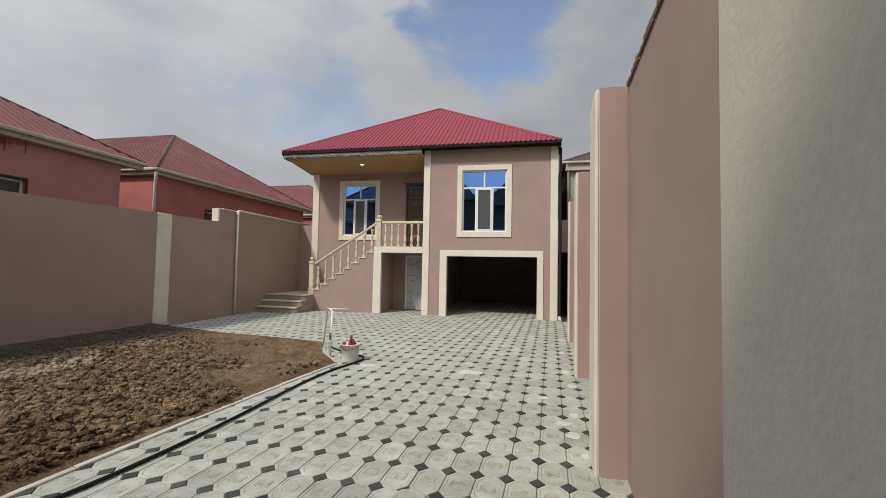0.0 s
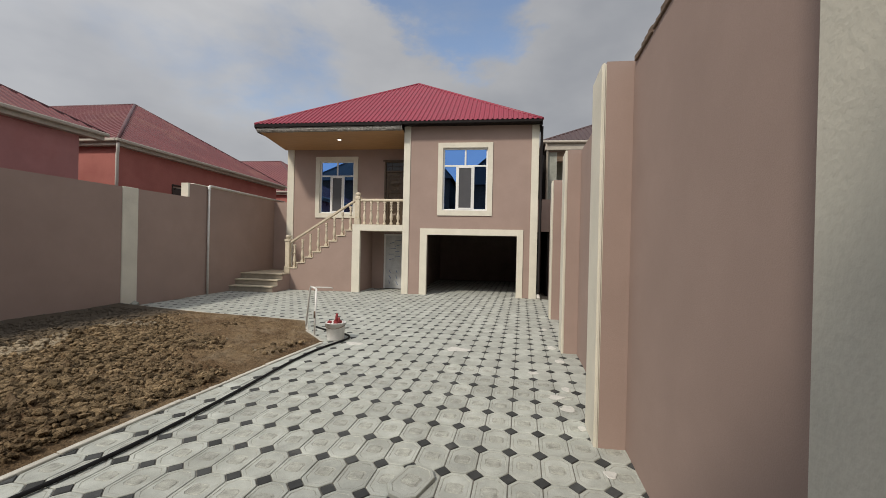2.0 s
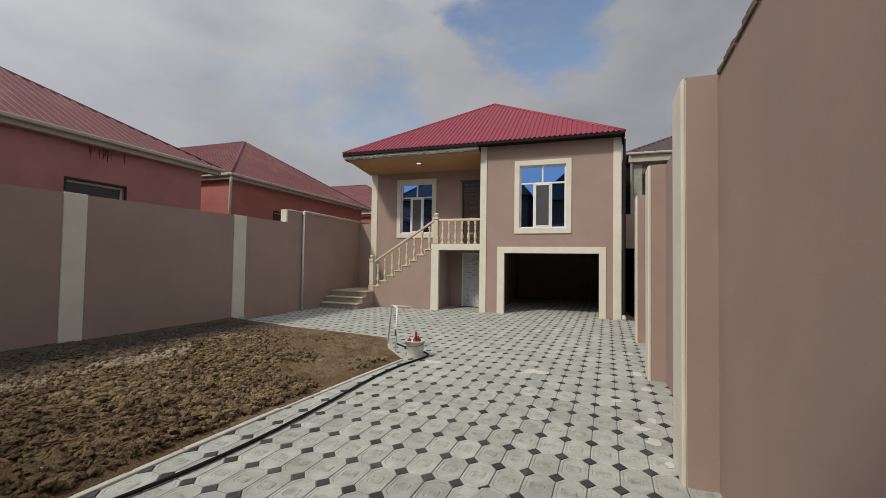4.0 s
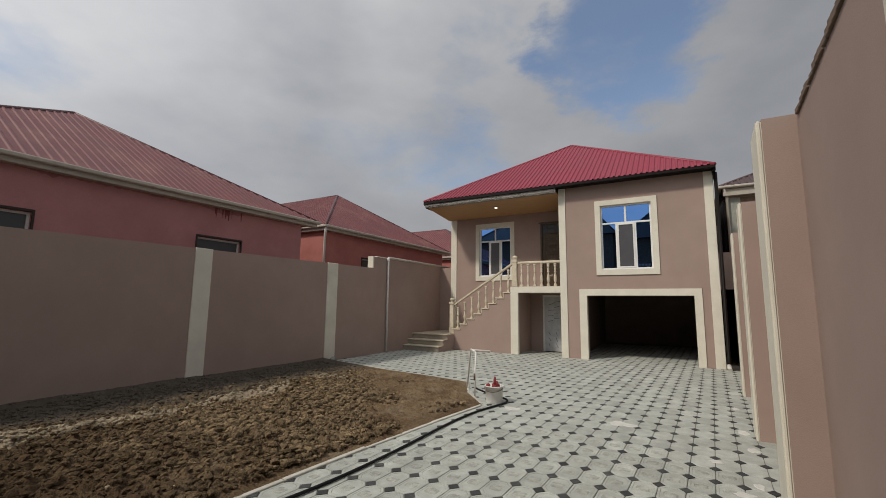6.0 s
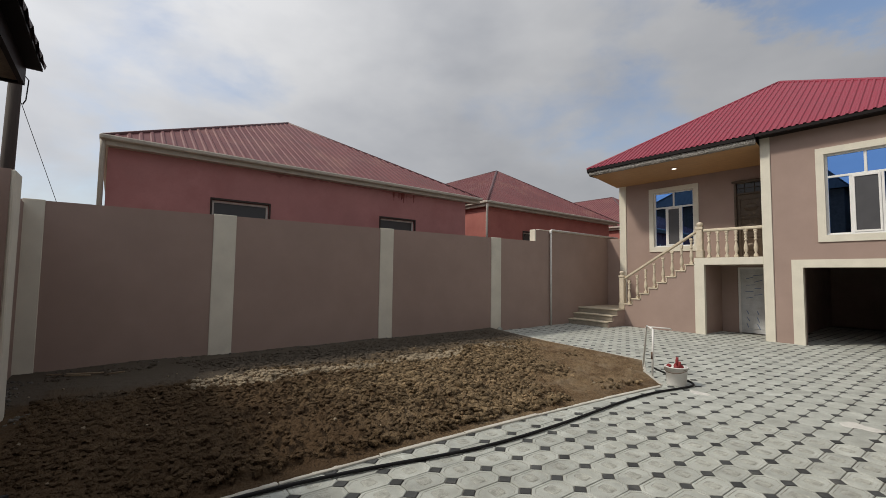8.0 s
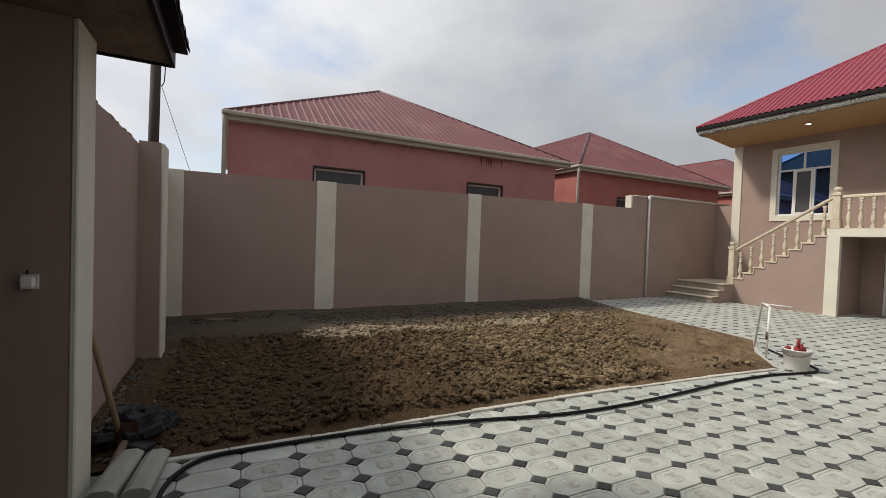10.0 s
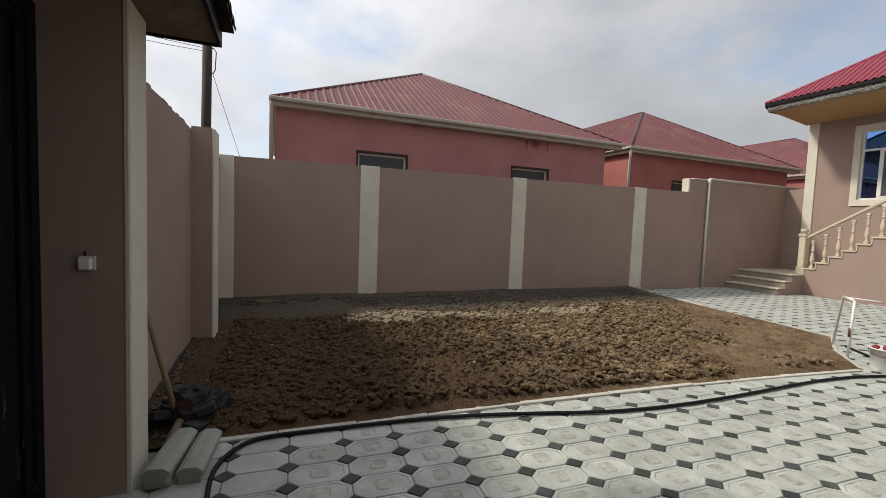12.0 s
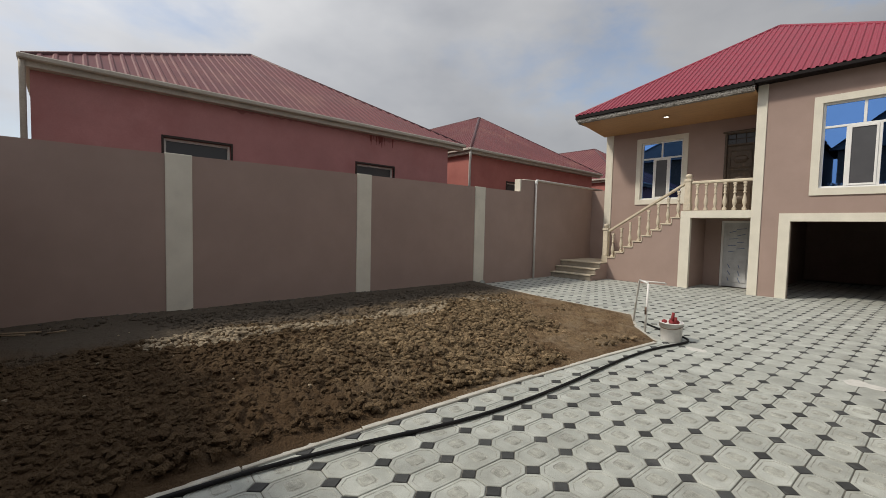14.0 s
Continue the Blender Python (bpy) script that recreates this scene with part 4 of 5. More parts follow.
bmesh.ops.bevel(sl, geom=list(sl.edges), offset=0.015, segments=2, affect='EDGES')
part("handrail", sl, STONE, BAL)


# ---- neighbouring houses ----
def villa(name, y0, y1, xe, ze, apex, wallmat, south_pipe, wins, label, streak=False, ridge=0.0):
    h = base(name, (xe - 4.5, (y0 + y1) / 2, 0), label, "house", group="houses beyond the west wall")
    xw = xe - 0.22
    x_back = 2 * apex[0] - xe - ridge
    o, on = (0.2 if south_pipe else 0.07), 0.5
    # east wall with window openings
    zt = ze - 0.14
    part("wall", pierced(y0 + o, y1 - on, -0.1, zt, xw - 0.25, xw, wins, "x"), wallmat, h)
    side = SALMON if south_pipe else wallmat
    for b in ((x_back + o, xw - 0.25, y0 + o, y0 + o + 0.25, -0.1, zt), (x_back + o, xw - 0.25, y1 - on - 0.25, y1 - on, -0.1, zt), (x_back + o, x_back + o + 0.25, y0 + o + 0.25, y1 - on - 0.25, -0.1, zt)):
        part("wall", boxes(b), side, h)
    part("attic_floor", boxes((x_back + o, xw, y0 + o, y1 - o, zt, zt + 0.05)), DARK_ROOM, h)
    for a, b, s0, s1 in wins:
        f = 0.05
        w = part("window_frame", boxes((xw - 0.14, xw - 0.07, a, a + f, s0, s1), (xw - 0.14, xw - 0.07, b - f, b, s0, s1), (xw - 0.14, xw - 0.07, a + f, b - f, s1 - f, s1), (xw - 0.14, xw - 0.07, a + f, b - f, s0, s0 + f), bev=0.004), PVC_DIRTY, h, "dull grey window frame")
        part("pane", boxes((xw - 0.12, xw - 0.10, a + f, b - f, s0 + f, s1 - f)), DARK_GLASS, w, "dusty dark pane")
        part("lintel_trim", boxes((xw - 0.02, xw + 0.02, a - 0.04, a, s0 - 0.04, s1 + 0.05), (xw - 0.02, xw + 0.02, b, b + 0.04, s0 - 0.04, s1 + 0.05), (xw - 0.02, xw + 0.025, a, b, s1, s1 + 0.05), bev=0.004), POLE_WOOD, h, "dark rough window edging")
    hip_roof(x_back, xe, y0, y1, ze, (apex[0], apex[1], apex[2]), (apex[0] - 0.1 - ridge, apex[1], apex[2]), 0.2, 0.045, 0.022, OLD_ROOF, h, "faded red ribbed steel roof", cap=OLD_CAP, westward=True)
    part("gutter", boxes((xe - 0.03, xe + 0.07, y0 - 0.07, y1 + 0.07, ze - 0.085, ze + 0.01), (x_back, xe - 0.03, y0 - 0.07, y0 + 0.03, ze - 0.085, ze + 0.01), bev=0.02), GUTTER, h, "pale gutter")
    part("fascia", boxes((xw, xe - 0.03, y0 + 0.03, y1, ze - 0.18, ze - 0.012), (x_back, xw, y0 + 0.03, y0 + o, ze - 0.18, ze - 0.012)), GUTTER, h, "pale boxed eaves")
    bm = bmesh.new()
    if south_pipe:
        tube(bm, [(xe - 0.02, y0 + 0.02, ze - 0.08), (xe - 0.10, y0 + 0.10, ze - 0.30), (xe - 0.16, y0 + 0.14, ze - 0.45), (xe - 0.16, y0 + 0.14, 0.2)], 0.042, 8)
    else:
        tube(bm, [(xe - 0.03, y0 - 0.01, ze - 0.07), (xe - 0.06, y0 - 0.01, ze - 0.25), (xe - 0.06, y0 - 0.01, 0.2)], 0.045, 8)
    part("downpipe", bm, PVC_DIRTY if south_pipe else GUTTER, h, "pale downpipe")
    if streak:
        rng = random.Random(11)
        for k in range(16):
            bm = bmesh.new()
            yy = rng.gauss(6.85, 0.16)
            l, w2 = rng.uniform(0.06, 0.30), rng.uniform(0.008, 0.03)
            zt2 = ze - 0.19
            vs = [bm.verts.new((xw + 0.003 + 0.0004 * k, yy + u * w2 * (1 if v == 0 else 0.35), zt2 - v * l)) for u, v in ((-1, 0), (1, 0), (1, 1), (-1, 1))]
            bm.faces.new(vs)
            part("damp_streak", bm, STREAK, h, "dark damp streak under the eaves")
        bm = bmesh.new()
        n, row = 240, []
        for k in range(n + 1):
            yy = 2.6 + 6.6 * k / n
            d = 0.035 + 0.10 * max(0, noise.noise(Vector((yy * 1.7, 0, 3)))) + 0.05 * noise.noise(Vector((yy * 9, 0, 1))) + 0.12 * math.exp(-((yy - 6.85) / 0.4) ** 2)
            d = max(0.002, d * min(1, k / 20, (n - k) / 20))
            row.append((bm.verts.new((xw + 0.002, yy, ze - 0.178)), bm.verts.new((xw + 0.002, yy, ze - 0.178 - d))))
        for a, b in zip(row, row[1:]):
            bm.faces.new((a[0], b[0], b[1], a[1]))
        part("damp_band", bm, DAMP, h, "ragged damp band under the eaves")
    return h


villa("villa", -0.18, 10.04, -10.2, 4.35, (-14.9, 4.83, 7.11), PINK, False, [(1.80, 3.05, 2.35, 3.33), (6.21, 7.42, 2.35, 3.33)], "pink plastered house with a faded red hipped roof", streak=True)
villa("villa", 10.97, 20.3, -10.8, 4.48, (-14.8, 15.53, 7.10), SALMON, True, [(13.25, 14.2, 2.5, 3.47)], "salmon red plastered house with a faded red hipped roof", ridge=5.0)
villa("villa", 22.3, 31.5, -10.8, 4.52, (-14.8, 26.9, 7.15), SALMON, True, [(25, 26.2, 2.5, 3.4)], "red plastered house with a faded red hipped roof, far off", ridge=5.0)

# neighbour to the east of the house
nb = base("neighbour_house", (4.5, 19.0, 0), "grey-brown house with a dark tiled hipped roof", "house")
part("wall", boxes((1.85, 2.18, 17.25, 17.6, -0.1, 5.4), (2.18, 7.0, 18.6, 18.85, -0.1, 5.4), (7.0, 7.25, 17.25, 24, -0.1, 5.4), (1.85, 7.25, 24, 24.2, -0.1, 5.4)), CONCRETE, nb)
# shade of the gap between the houses, put into this wall's black colour
part("wall", boxes((1.70, 1.95, 17.6, 24, -0.1, 5.4)), BLACK_TRIM_SHADE, nb, "side wall painted black for the shaded gap")
part("ceiling_board", boxes((1.85, 7.2, 17.25, 24, 5.4, 5.46)), DARK_ROOM, nb)
part("lintel", boxes((2.18, 7.0, 17.25, 17.5, 5.05, 5.40)), BOARD, nb, "dark timber lintel")
hip_roof(1.60, 7.6, 17.0, 24.6, 5.80, (4.6, 20.0, 7.4), (4.6, 21.6, 7.4), 0.19, 0.05, 0.03, DARK_ROOF, nb, "dark tile-profile roof")
part("gutter", boxes((1.55, 7.65, 16.93, 17.05, 5.70, 5.80), (1.55, 1.67, 17.05, 24.6, 5.70, 5.80), bev=0.03), GUTTER, nb, "pale gutter")
part("fascia", boxes((1.70, 7.5, 17.05, 17.25, 5.46, 5.70)), GUTTER, nb, "pale boxed eaves")
bm = bmesh.new()
tube(bm, [(1.72, 17.0, 5.72), (1.80, 17.15, 5.45), (1.80, 17.18, 0.1)], 0.045, 8)
part("downpipe", bm, GUTTER, nb, "pale downpipe")

# added closing walls, coloured black to give the passage its deep shade
solid("wall_alley", boxes((1.72, 1.80, 15.8, 20.5, -0.1, 3.2), (1.235, 1.72, 18.5, 18.6, -0.1, 3.2)), BLACK_TRIM_SHADE, "added inner walls painted black for the side passage's shade", "wall", kind="structure")
passage = solid("wall_passage", boxes((1.235, 2.0, 15.6, 15.8, 2.22, 3.36), (1.235, 2.0, 20.5, 20.6, -0.1, 5.0), (1.235, 1.84, 15.8, 20.5, 3.2, 3.3)), BROWN, "brown wall bridging the dark side passage", "wall", kind="structure")

# houses across the lane, seen mirrored in the panes
def opposite(x0, x1, zw, zr):
    cx = (x0 + x1) / 2
    o = base("opposite_house", (cx, -16, 0), "plain dark house across the lane", "house", group="houses across the lane")
    part("wall", boxes((x0 + 0.4, x1 - 0.4, -20, -12, -0.1, zw)), BOARD, o)
    hip_roof(x0, x1, -20.5, -11.5, zw, (cx, -16.2, zr), (cx, -15.8, zr), 0.4, 0.02, 0.008, SLATE_ROOF, o, "dark sheet roof")


opposite(-11.0, -4.6, 8.2, 12.0)
opposite(-4.4, 2.0, 7.6, 11.4)
opposite(-21.0, -11.2, 8.5, 12.1)
opposite(4.0, 11.0, 5.0, 8.0)

# utility pole and wires
pole = base("utility_pole", (-11.1, -1.62, 0), "dark weathered timber utility pole with wires behind the wall", "utility pole")
bm = bmesh.new()
tube(bm, [(-11.1, -1.64, -0.1), (-11.1, -1.62, 2.5), (-11.08, -1.58, 5.53)], 0.115, 12, r1=0.10)
part("post", bm, POLE_WOOD, pole)
bm = bmesh.new()
tube(bm, [(-11.08, -1.58, 5.42), (-11.08, -1.46, 5.48), (-11.08, -1.40, 5.40), (-11.08, -1.42, 5.0), (-11.08, -1.46, 4.9)], 0.012, 6)
part("cable_loop", bm, RUBBER, pole)


def wire(a, b, sag, r):
    a, b = Vector(a), Vector(b)
    bm = bmesh.new()
    tube(bm, [a.lerp(b, t / 10) - Vector((0, 0, sag * 4 * (t / 10) * (1 - t / 10))) for t in range(11)], r, 5)
    part("wire", bm, RUBBER, pole, "thin dark wire")


wire((-11.0, -1.47, 4.9), (-13.6, -0.85, 2.6), 0.0, 0.006)
wire((-11.08, -1.6, 5.45), (-9.5, -9.0, 6.6), 0.35, 0.006)
wire((-11.08, -1.6, 5.38), (-9.5, -9.0, 6.4), 0.4, 0.006)

# pipe along the west wall
wp = base("wall_pipe", (-8.63, 11.9, 0), "white plastic pipe up and along the yard wall", "pipe")
bm = bmesh.new()
tube(bm, [(-8.635, 11.92, 0.02), (-8.635, 11.92, 3.2)], 0.034, 8)
part("upright", bm, PVC_DIRTY, wp)
bm = bmesh.new()
tube(bm, [(-8.635, 11.92, 3.2), (-8.635, 11.95, 3.27), (-8.66, 12.05, 3.275), (-8.68, 16.4, 3.275)], 0.034, 8)
part("run", bm, PVC_DIRTY, wp)
bm = bmesh.new()
lathe(bm, [(0.045, 3.14), (0.048, 3.16), (0.048, 3.24), (0.04, 3.26)], -8.635, 11.92, 10)
part("elbow", bm, WHITE_PVC, wp)

# ---- loose things in the yard ----
bk = base("bucket", (-2.62, 7.16, 0), "white plastic bucket with red smears on the paving", "bucket")
bm = bmesh.new()
lathe(bm, [(0.135, 0.0), (0.14, 0.01), (0.158, 0.27), (0.168, 0.27), (0.168, 0.285), (0.155, 0.285), (0.13, 0.08), (0.02, 0.075)], -2.62, 7.16, 24)
part("pail", bm, BUCKET, bk)
bm = bmesh.new()
tube(bm, [(-2.62 + 0.17 * math.cos(a), 7.16 + 0.17 * math.sin(a) * 0.9, 0.255 - 0.06 * abs(math.sin(a))) for a in [k * math.pi / 10 - math.pi for k in range(11)]], 0.005, 5)
part("bail", bm, STEEL, bk)
rag = bmesh.new()
rngr = random.Random(3)
for k in range(5):
    r = bmesh.ops.create_icosphere(rag, subdivisions=2, radius=rngr.uniform(0.028, 0.045))
    c = Vector((-2.62 + rngr.uniform(-0.09, 0.09), 7.16 + rngr.uniform(-0.08, 0.08), 0.265 + rngr.uniform(0, 0.03)))
    for v in r["verts"]:
        v.co = v.co * (1 + 0.5 * noise.noise(v.co * 25 + Vector((k, 0, 0)))) + c
tube(rag, [(-2.60, 7.16, 0.27), (-2.605, 7.15, 0.37), (-2.60, 7.155, 0.43)], 0.028, 8, r1=0.020)
tube(rag, [(-2.56, 7.13, 0.27), (-2.55, 7.12, 0.37)], 0.024, 8, r1=0.018)
solid("red_rag", rag, RED, "crumpled red rag and tool grips in the white bucket", "rag")

st = base("tap_stand", (-3.3, 7.6, 0), "white plastic pipe tap stand at the corner of the soil bed", "tap stand")
bm = bmesh.new()
tube(bm, [(-3.55, 7.98, 0.0), (-3.46, 7.95, 0.76), (-3.43, 7.90, 0.785)], 0.017, 8)
part("leg", bm, WHITE_PVC, st)
bm = bmesh.new()
tube(bm, [(-3.08, 7.34, 0.0), (-3.06, 7.34, 0.80)], 0.017, 8)
part("leg", bm, WHITE_PVC, st)
bm = bmesh.new()
tube(bm, [(-3.43, 7.90, 0.785), (-3.07, 7.34, 0.81)], 0.017, 8)
part("crossbar", bm, WHITE_PVC, st)
bm = bmesh.new()
tube(bm, [(-3.28, 7.66, 0.80), (-2.98, 7.80, 0.79), (-2.96, 7.81, 0.77)], 0.013, 8)
part("spout", bm, PVC_DIRTY, st)
bm = bmesh.new()
tube(bm, [(-3.08, 7.34, 0.30), (-3.08, 7.34, 0.42)], 0.022, 8)
part("coupling", bm, STEEL, st, "grey coupling")

HOSE = [(-1.95, -0.44), (-2.2, -0.37), (-2.45, -0.375), (-2.64, -0.39), (-2.80, -0.385), (-2.95, -0.335), (-3.08, -0.24), (-3.14, -0.12), (-3.14, 0.05), (-3.115, 0.47), (-3.09, 0.94), (-3.02, 1.5), (-2.87, 2.15), (-2.70, 2.75),
        (-2.62, 3.45), (-2.60, 4.4), (-2.64, 5.5), (-2.60, 6.35), (-2.44, 6.95), (-2.38, 7.25), (-2.52, 7.48), (-2.85, 7.62), (-3.2, 7.85), (-3.42, 8.05)]
cu = bpy.data.curves.new("garden_hose", 'CURVE')
cu.dimensions = '3D'
cu.bevel_depth = 0.0155
cu.bevel_resolution = 3
sp = cu.splines.new('NURBS')
sp.points.add(len(HOSE) - 1)
for i, (p, (x, y)) in enumerate(zip(sp.points, HOSE)):
    p.co = (x, y, 0.019, 1)
sp.order_u = 4
sp.use_endpoint_u = True
sp.resolution_u = 8
cu.materials.append(RUBBER)
tagged(new("garden_hose", cu), "long black rubber hose lying along the kerb", "hose")

# two concrete coping stones by the gate pier
for (xa, ya), (xb, yb), zlift in (((-2.70, -0.675), (-3.21, -0.61), 0.035), ((-2.72, -0.505), (-3.22, -0.455), 0)):
    L = math.dist((xa, ya), (xb, yb))
    bm = extrude_poly([(-0.062, 0), (0.062, 0), (0.062, 0.045), (0.076, 0.05), (0.076, 0.075), (0.036, 0.100), (-0.036, 0.100), (-0.076, 0.075), (-0.076, 0.05), (-0.062, 0.045)], "y", 0, L)
    bmesh.ops.bevel(bm, geom=list(bm.edges), offset=0.003, segments=1, affect='EDGES')
    o = solid("coping_stone", bm, CONCRETE, "grey concrete coping stone with a ridged top", "coping stone", group="coping stones by the gate")
    o.matrix_world = Matrix.Translation((xa, ya, zlift)) @ Matrix.Rotation(math.atan2(yb - ya, xb - xa) - math.pi / 2, 4, 'Z')

bm = boxes((-3.36, -2.72, -0.735, -0.60, 0.0, 0.034), bev=0.004)
solid("concrete_slab", bm, CONCRETE, "thin grey concrete slab under a coping stone", "slab")

# leftover dark pavers in a heap
rngh = random.Random(12)
cube = bmesh.new()
box(cube, -0.065, 0.065, -0.065, 0.065, -0.032, 0.032, bev=0.006)
CUBE = mesh_of("dark_paver", cube, BLACK_PAVER)
for k in range(46):
    lay = 0 if k < 20 else 1 if k < 36 else 2
    o = new("loose_paver", CUBE)
    x = -3.60 + rngh.uniform(-0.30, 0.26) * (1, 0.65, 0.35)[lay]
    y = -0.66 + rngh.uniform(-0.26, 0.26) * (1, 0.65, 0.35)[lay]
    o.matrix_world = pose(x, y, 0.06 + 0.072 * lay + rngh.uniform(0, 0.025), rngh.uniform(-28, 28), rngh.uniform(-28, 28), rngh.uniform(0, 90))
    tagged(o, "leftover dark concrete paver in a loose heap", "paver", group="heap of leftover dark pavers")

sh = base("shovel", (-3.45, -0.70, 0), "rusty shovel with a wooden handle leaning by the gate pier", "shovel")
bm = bmesh.new()
tube(bm, [(-3.45, -0.719, 0.148), (-3.415, -0.776, 0.437), (-3.38, -0.833, 0.725), (-3.327, -0.918, 1.157)], 0.02, 8)
part("handle", bm, WOOD, sh)
bm = bmesh.new()
rows = []
for j in range(7):
    t = j / 6
    w = 0.085 * (1 - 0.15 * t if t < 0.7 else (1 - 0.15 * t) * math.sqrt(max(0.05, 1 - ((t - 0.7) / 0.3) ** 2)))
    rows.append([bm.verts.new((-3.450 + 0.02 + 0.05 * t + w * 0.3 * u, -0.719 + 0.02 + 0.02 * t + w * u * 0.95 + 0.02 * (u * u), 0.178 + 0.07 - 0.20 * t)) for u in (-1, -0.5, 0, 0.5, 1)])
for a, b in zip(rows, rows[1:]):
    for i in range(4):
        bm.faces.new((a[i], a[i + 1], b[i + 1], b[i]))
bmesh.ops.solidify(bm, geom=list(bm.faces), thickness=0.006)
part("blade", bm, STEEL, sh)
bm = bmesh.new()
tube(bm, [(-3.13, -0.72, 0.032), (-3.26, -0.695, 0.085), (-3.36, -0.675, 0.12)], 0.028, 8)
solid("wood_offcut", bm, BOARD, "short round wood offcut behind the coping stones", "wood")

# rubble and sticks
rngs = random.Random(21)
for x, y, r in ((-8.55, 9.32, 0.11), (-8.45, 9.2, 0.07)):
    bm = bmesh.new()
    clod_mesh(r, bm, (x, y, 0.05), r * 70)
    solid("rubble_stone", bm, CONCRETE, "broken piece of pale concrete at the foot of a pilaster", "stone", group="rubble by the wall")
for a, b in (((-8.3, -0.62, 0.10), (-8.0, 0.05, 0.11)), ((-7.9, 0.1, 0.1), (-7.75, 0.3, 0.14)), ((-8.1, -0.4, 0.10), (-7.9, -0.1, 0.11))):
    bm = bmesh.new()
    tube(bm, [a, b], 0.012, 6)
    solid("stick", bm, WOOD, "dry stick lying on the bare soil", "stick", group="sticks on the soil")
bm = bmesh.new()
for k in range(70):
    x, y = rngs.uniform(-8.3, -3.3), rngs.uniform(-0.7, 8.3)
    if y > far_y(x) - 0.3:
        continue
    clod_mesh(rngs.uniform(0.008, 0.024), bm, (x, y, soil_z(x, y, 0.4) + 0.01), k * 0.37)
solid("pebbles", bm, DRY_SOIL, "pale chips of stone and mortar on the soil", "pebbles", kind="stuff")

bm = bmesh.new()
for k in range(420):
    if k % 3:
        x, y = rngs.uniform(-8.2, -3.3), -0.985 + abs(rngs.gauss(0, 0.10))
        if -6.36 < x < -5.94:
            y += 0.26
    else:
        x, y = -8.64 + abs(rngs.gauss(0, 0.10)), rngs.uniform(-0.6, 9.2)
    clod_mesh(rngs.uniform(0.006, 0.026), bm, (x, y, soil_z(x, y, 0.4) + 0.006), k * 0.41)
solid("rubble_gravel", bm, GRAVEL, "grey rubble chips along the foot of the walls", "gravel", kind="stuff")

# dried cement spilt on the paving
def smear(x, y, r, seed, stretch=1.0, m=None):
    bm = bmesh.new()
    n = 22
    ring = []
    for k in range(n):
        a = 2 * math.pi * k / n
        q = r * (1 + 0.55 * noise.noise(Vector((math.cos(a) * 1.4, math.sin(a) * 1.4, seed))))
        ring.append((x + q * math.cos(a) * stretch, y + q * math.sin(a)))
    lo = [bm.verts.new((px, py, 0.001)) for px, py in ring]
    hi = [bm.verts.new((x + (px - x) * 0.85, y + (py - y) * 0.85, 0.0055)) for px, py in ring]
    for k in range(n):
        bm.faces.new((lo[k], lo[(k + 1) % n], hi[(k + 1) % n], hi[k]))
    bm.faces.new(hi)
    solid("cement_smear", bm, m or CEMENT, "pale dried cement smear on the pavers", "cement", group="cement smears on the paving")


for x, y, r, sd, stt in ((0.80, 4.75, 0.09, 1, 0.8), (0.72, 5.05, 0.06, 2, 1.4), (0.86, 5.35, 0.07, 3, 0.7), (0.95, 6.55, 0.10, 4, 0.6), (0.93, 7.35, 0.12, 5, 0.6), (0.55, 5.9, 0.05, 6, 1.5),
                        (-2.20, 6.92, 0.10, 7, 1.3), (0.98, 8.9, 0.10, 8, 0.6), (-0.55, 6.9, 0.14, 9, 1.2), (0.85, 4.3, 0.05, 10, 0.8), (0.9, 3.55, 0.06, 11, 0.7)):
    smear(x, y, r, sd, stt)

# ---- kerb ----
kerb = solid("kerb_footing", boxes((-8.69, -8.60, 9.40, 9.5, -0.06, 0.0)), SAND, "concrete kerb edging round the soil bed", "kerb", kind="structure")


def kerb_stones(line, step):
    acc = []
    for (x0, y0), (x1, y1) in zip(line, line[1:]):
        n = max(1, round(math.dist((x0, y0), (x1, y1)) / step))
        acc += [((x0 + (x1 - x0) * k / n, y0 + (y1 - y0) * k / n), (x0 + (x1 - x0) * (k + 1) / n, y0 + (y1 - y0) * (k + 1) / n)) for k in range(n)]
    for (xa, ya), (xb, yb) in acc:
        L = math.dist((xa, ya), (xb, yb)) - 0.006
        bm = bmesh.new()
        box(bm, -0.028, 0.028, 0, L, -0.05, 0.016 + rngs.uniform(-0.003, 0.004), bev=0.005)
        o = part("kerb_stone", bm, KERB, kerb)
        o.matrix_world = Matrix.Translation((xa, ya, 0)) @ Matrix.Rotation(math.atan2(yb - ya, xb - xa) - math.pi / 2, 4, 'Z')


kerb_stones(KERB_LINE, 0.75)
kerb_stones(KERB_END, 0.75)

# ---- paving ----
PX, PY, PT = 0.2286, 0.3828, -0.048      # pitch across and along, turn of the pattern
PO = (0.205, 3.755)
HX, HY = 0.060, 0.070                   # half diagonals of a dark paver
GAP = 0.0035
bed = solid("pavement", boxes((-8.69, 1.3, 8.6, 14.3, -0.07, -0.008), (-3.2, 1.3, -1.6, 8.6, -0.07, -0.009), (-2.94, 0.95, 14.3, 21.0, -0.07, -0.008), (-4.7, -3.19, 14.3, PB, -0.07, -0.0085)),
            SAND, "octagonal white and small dark concrete pavers over the yard", "paving", kind="structure")


def octagon(ax, ay, hx, hy):
    return [(-ax + hx, -ay), (ax - hx, -ay), (ax, -ay + hy), (ax, ay - hy), (ax - hx, ay), (-ax + hx, ay), (-ax, ay - hy), (-ax, -ay + hy)]


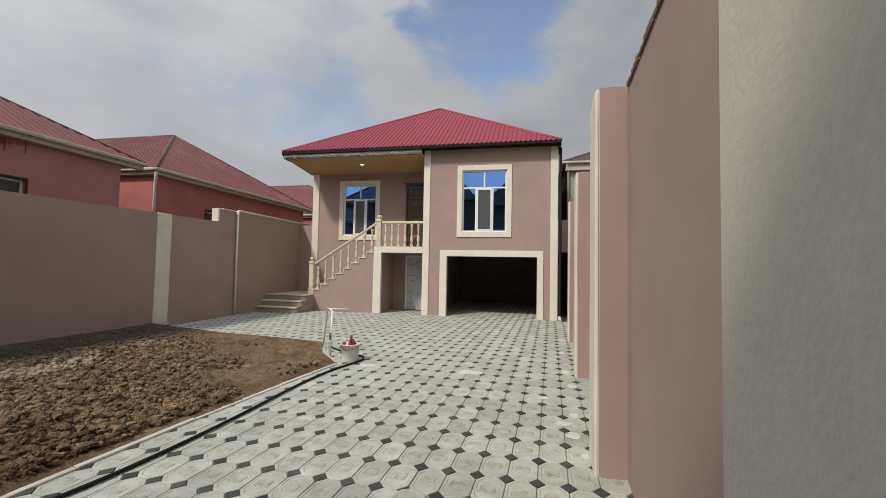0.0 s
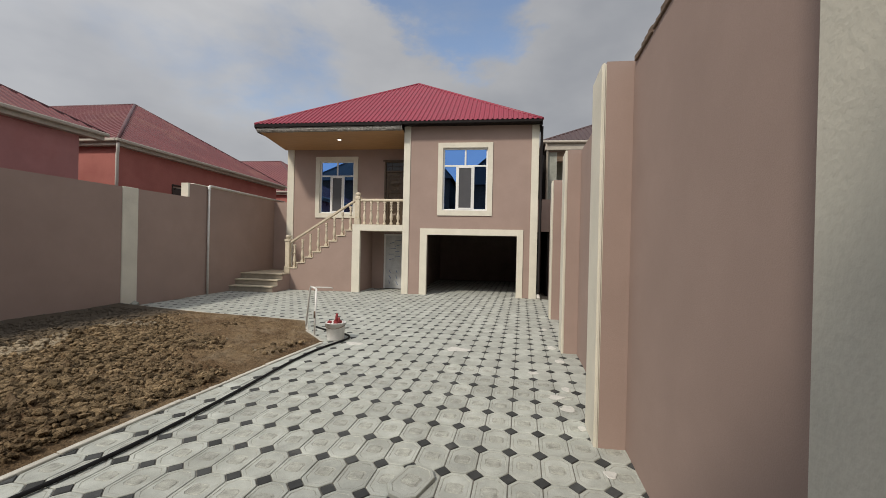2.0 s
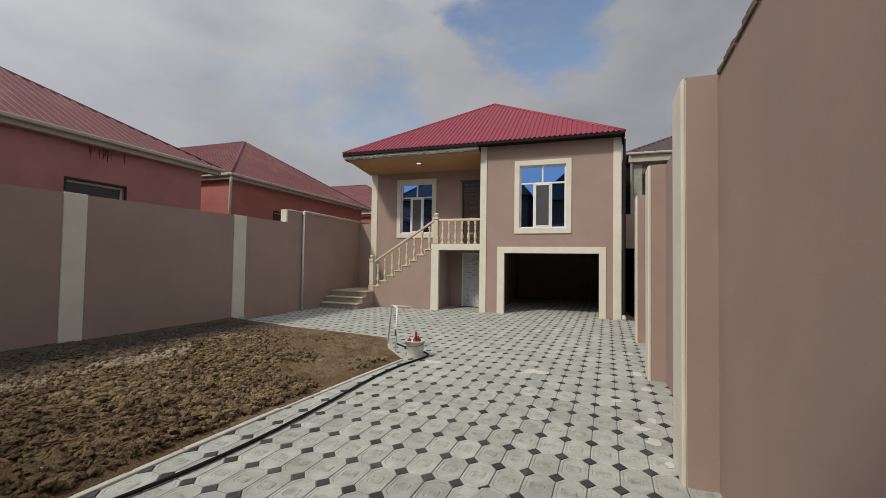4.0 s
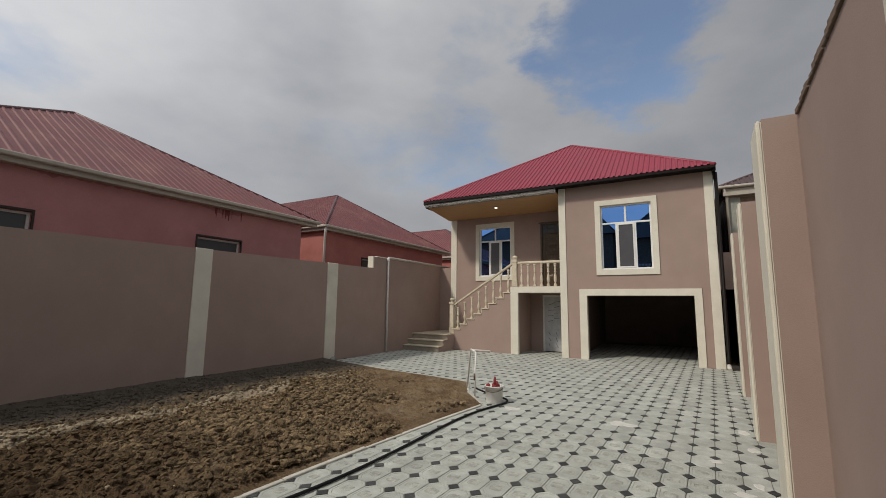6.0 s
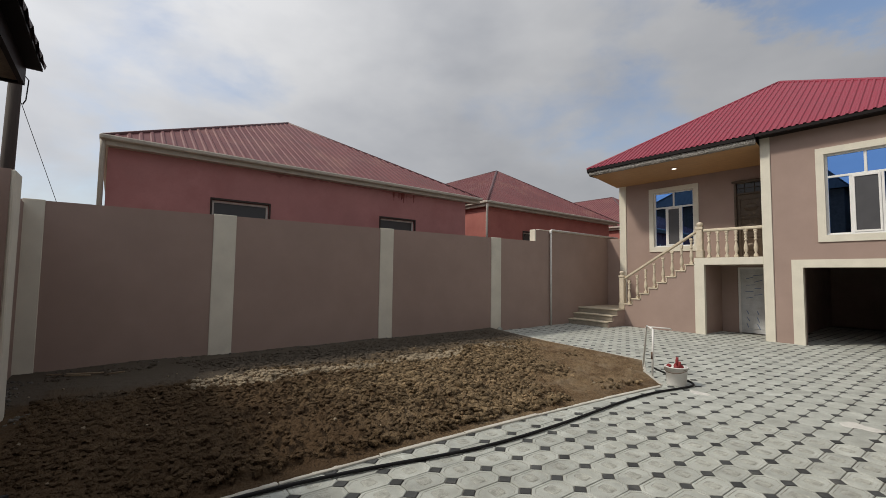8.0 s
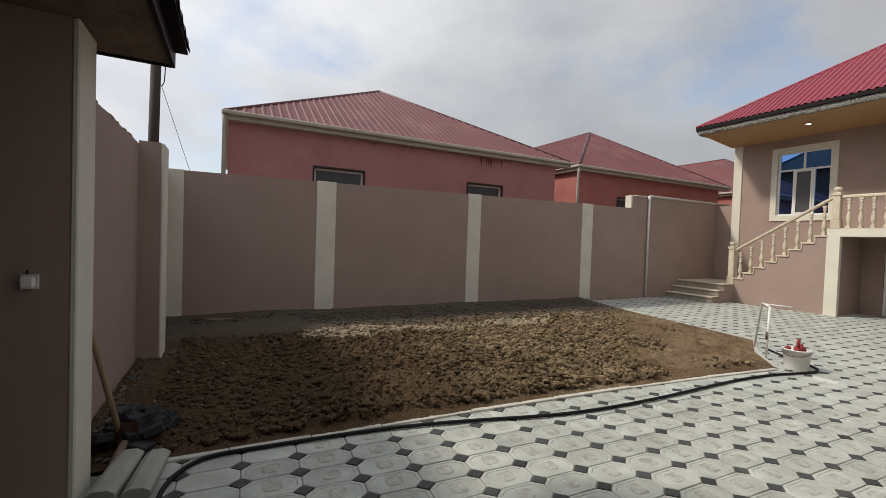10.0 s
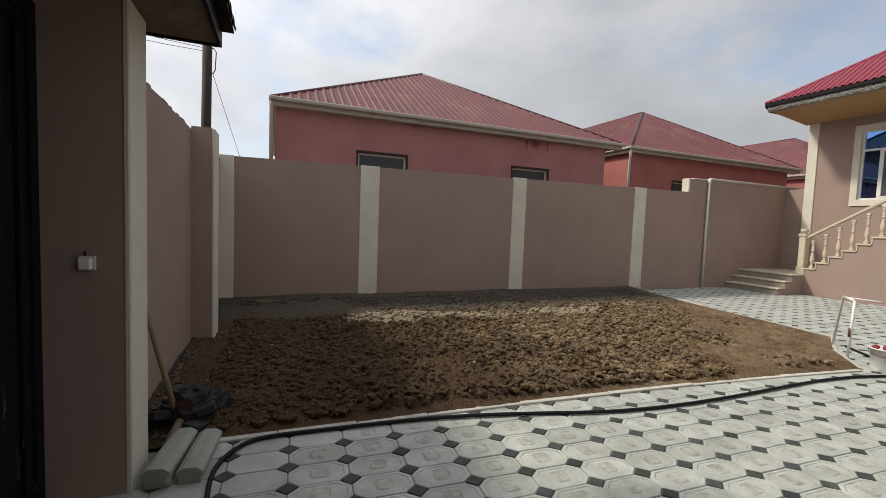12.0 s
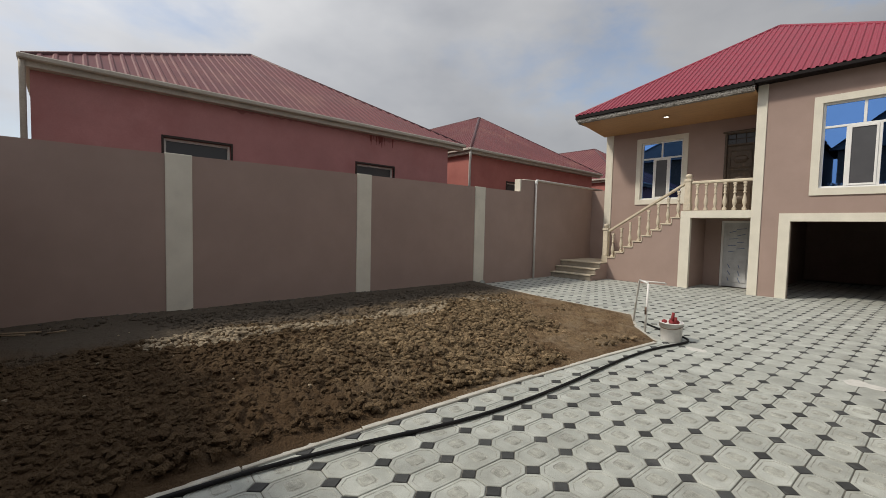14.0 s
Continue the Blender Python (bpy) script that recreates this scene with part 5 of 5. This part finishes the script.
def paver_mesh(name, ring, material, inset, motif):
    bm = bmesh.new()
    k = 1 - inset
    low = [bm.verts.new((x, y, -0.03)) for x, y in ring]
    edge = [bm.verts.new((x, y, -0.004)) for x, y in ring]
    top = [bm.verts.new((x * k, y * k, 0.0)) for x, y in ring]
    n = len(ring)
    for a, b in ((low, edge), (edge, top)):
        for i in range(n):
            bm.faces.new((a[i], a[(i + 1) % n], b[(i + 1) % n], b[i]))
    if motif:
        r1 = [bm.verts.new((x * 0.82, y * 0.86, 0.0)) for x, y in ring]
        r2 = [bm.verts.new((x * 0.79, y * 0.84, -0.0026)) for x, y in ring]
        sq = [(-0.040, -0.062), (0.040, -0.062), (0.062, -0.040), (0.062, 0.040), (0.040, 0.062), (-0.040, 0.062), (-0.062, 0.040), (-0.062, -0.040)]
        r3 = [bm.verts.new((x, y, -0.0020)) for x, y in sq]
        r3b = [bm.verts.new((x * 0.93, y * 0.93, -0.0042)) for x, y in sq]
        r3c = [bm.verts.new((x * 0.80, y * 0.80, -0.0042)) for x, y in sq]
        r4 = [bm.verts.new((x * 0.72, y * 0.72, -0.0008)) for x, y in sq]
        r2b = [bm.verts.new((x * 0.755, y * 0.815, -0.0026)) for x, y in ring]
        for a, b, slot in ((top, r1, 0), (r1, r2, 1), (r2, r2b, 1), (r2b, r3, 0), (r3, r3b, 1), (r3b, r3c, 1), (r3c, r4, 1)):
            for i in range(n):
                bm.faces.new((a[i], a[(i + 1) % n], b[(i + 1) % n], b[i])).material_index = slot
        bm.faces.new(r4).material_index = 1
    else:
        bm.faces.new(top)
    return mesh_of(name, bm, material)


OCT = octagon(PX / 2 - GAP, PY / 2 - GAP, HX, HY)
DIA = [(0, -HY + GAP * 1.2), (HX - GAP * 1.2, 0), (0, HY - GAP * 1.2), (-HX + GAP * 1.2, 0)]
M_OCT = paver_mesh("paving_tile", OCT, PAVER, 0.03, True)
M_OCT.materials.append(PAVER_DIRT)
M_DIA = paver_mesh("dark_tile", DIA, PAVER_DARK, 0.06, False)


def paved(x, y):
    if y < -1.15 or y > 20.5:
        return False
    if y > 14.2:
        return -2.9 < x < 0.95 or (-4.68 < x < -3.2 and y < PB - 0.05)
    if x > east_x(y) + 0.12:
        return False
    if y > 8.4 and x < -3.7:
        return y > far_y(x) - 0.12 and x > -8.72
    return x > kerb_x(y) - 0.10 and not (y < -0.7 and x < -2.75)


def build_paving():
    rngp = random.Random(5)
    ca, sa = math.cos(PT), math.sin(PT)
    whites, darks = [], []
    for i in range(-45, 12):
        for j in range(-16, 48):
            for lst, du, dv in ((darks, 0, 0), (whites, 0.5, 0.5)):
                u, v = (i + du) * PX, (j + dv) * PY
                x, y = PO[0] + u * ca - v * sa, PO[1] + u * sa + v * ca
                if paved(x, y):
                    lst.append((x, y))
    for lst, me, ring, material, name, far_name in ((whites, M_OCT, OCT, PAVER, "paving_tile", "far_paving_tiles"), (darks, M_DIA, DIA, PAVER_DARK, "dark_tile", "far_dark_tiles")):
        # the stretch that the path runs past
        lst.sort(key=lambda p: math.hypot(p[0] + 0.9, (p[1] - 2.6) * 0.8))
        for x, y in lst[:300]:
            o = new(name, me)
            o.parent = bed
            o.matrix_basis = pose(x, y, rngp.uniform(-0.0015, 0.002), rngp.uniform(-0.35, 0.35), rngp.uniform(-0.4, 0.4), math.degrees(PT) + rngp.uniform(-0.5, 0.5))
        verts, faces = [], []
        n = len(ring)
        for x, y in lst[300:]:
            z = rngp.uniform(-0.0015, 0.0015)
            n0 = len(verts)
            for k, zz in ((1.0, -0.02), (1.0, -0.004), (0.97, 0.0)):
                verts += [(x + k * (a * ca - b * sa), y + k * (a * sa + b * ca), z + zz) for a, b in ring]
            for r in (0, 1):
                faces += [[n0 + r * n + i, n0 + r * n + (i + 1) % n, n0 + (r + 1) * n + (i + 1) % n, n0 + (r + 1) * n + i] for i in range(n)]
            faces.append([n0 + 2 * n + i for i in range(n)])
        me2 = bpy.data.meshes.new(far_name)
        me2.from_pydata(verts, [], faces)
        me2.materials.append(material)
        o = new(far_name, me2)
        o.parent = bed
        tagged(o, kind="stuff")
    # one tile left loose on top
    o = new("loose_tile", M_OCT)
    o.matrix_world = pose(-0.45, 3.18, 0.034, 2.0, 5.0, -20)
    tagged(o, "loose white octagonal paver lying on the paving", "paver")


build_paving()
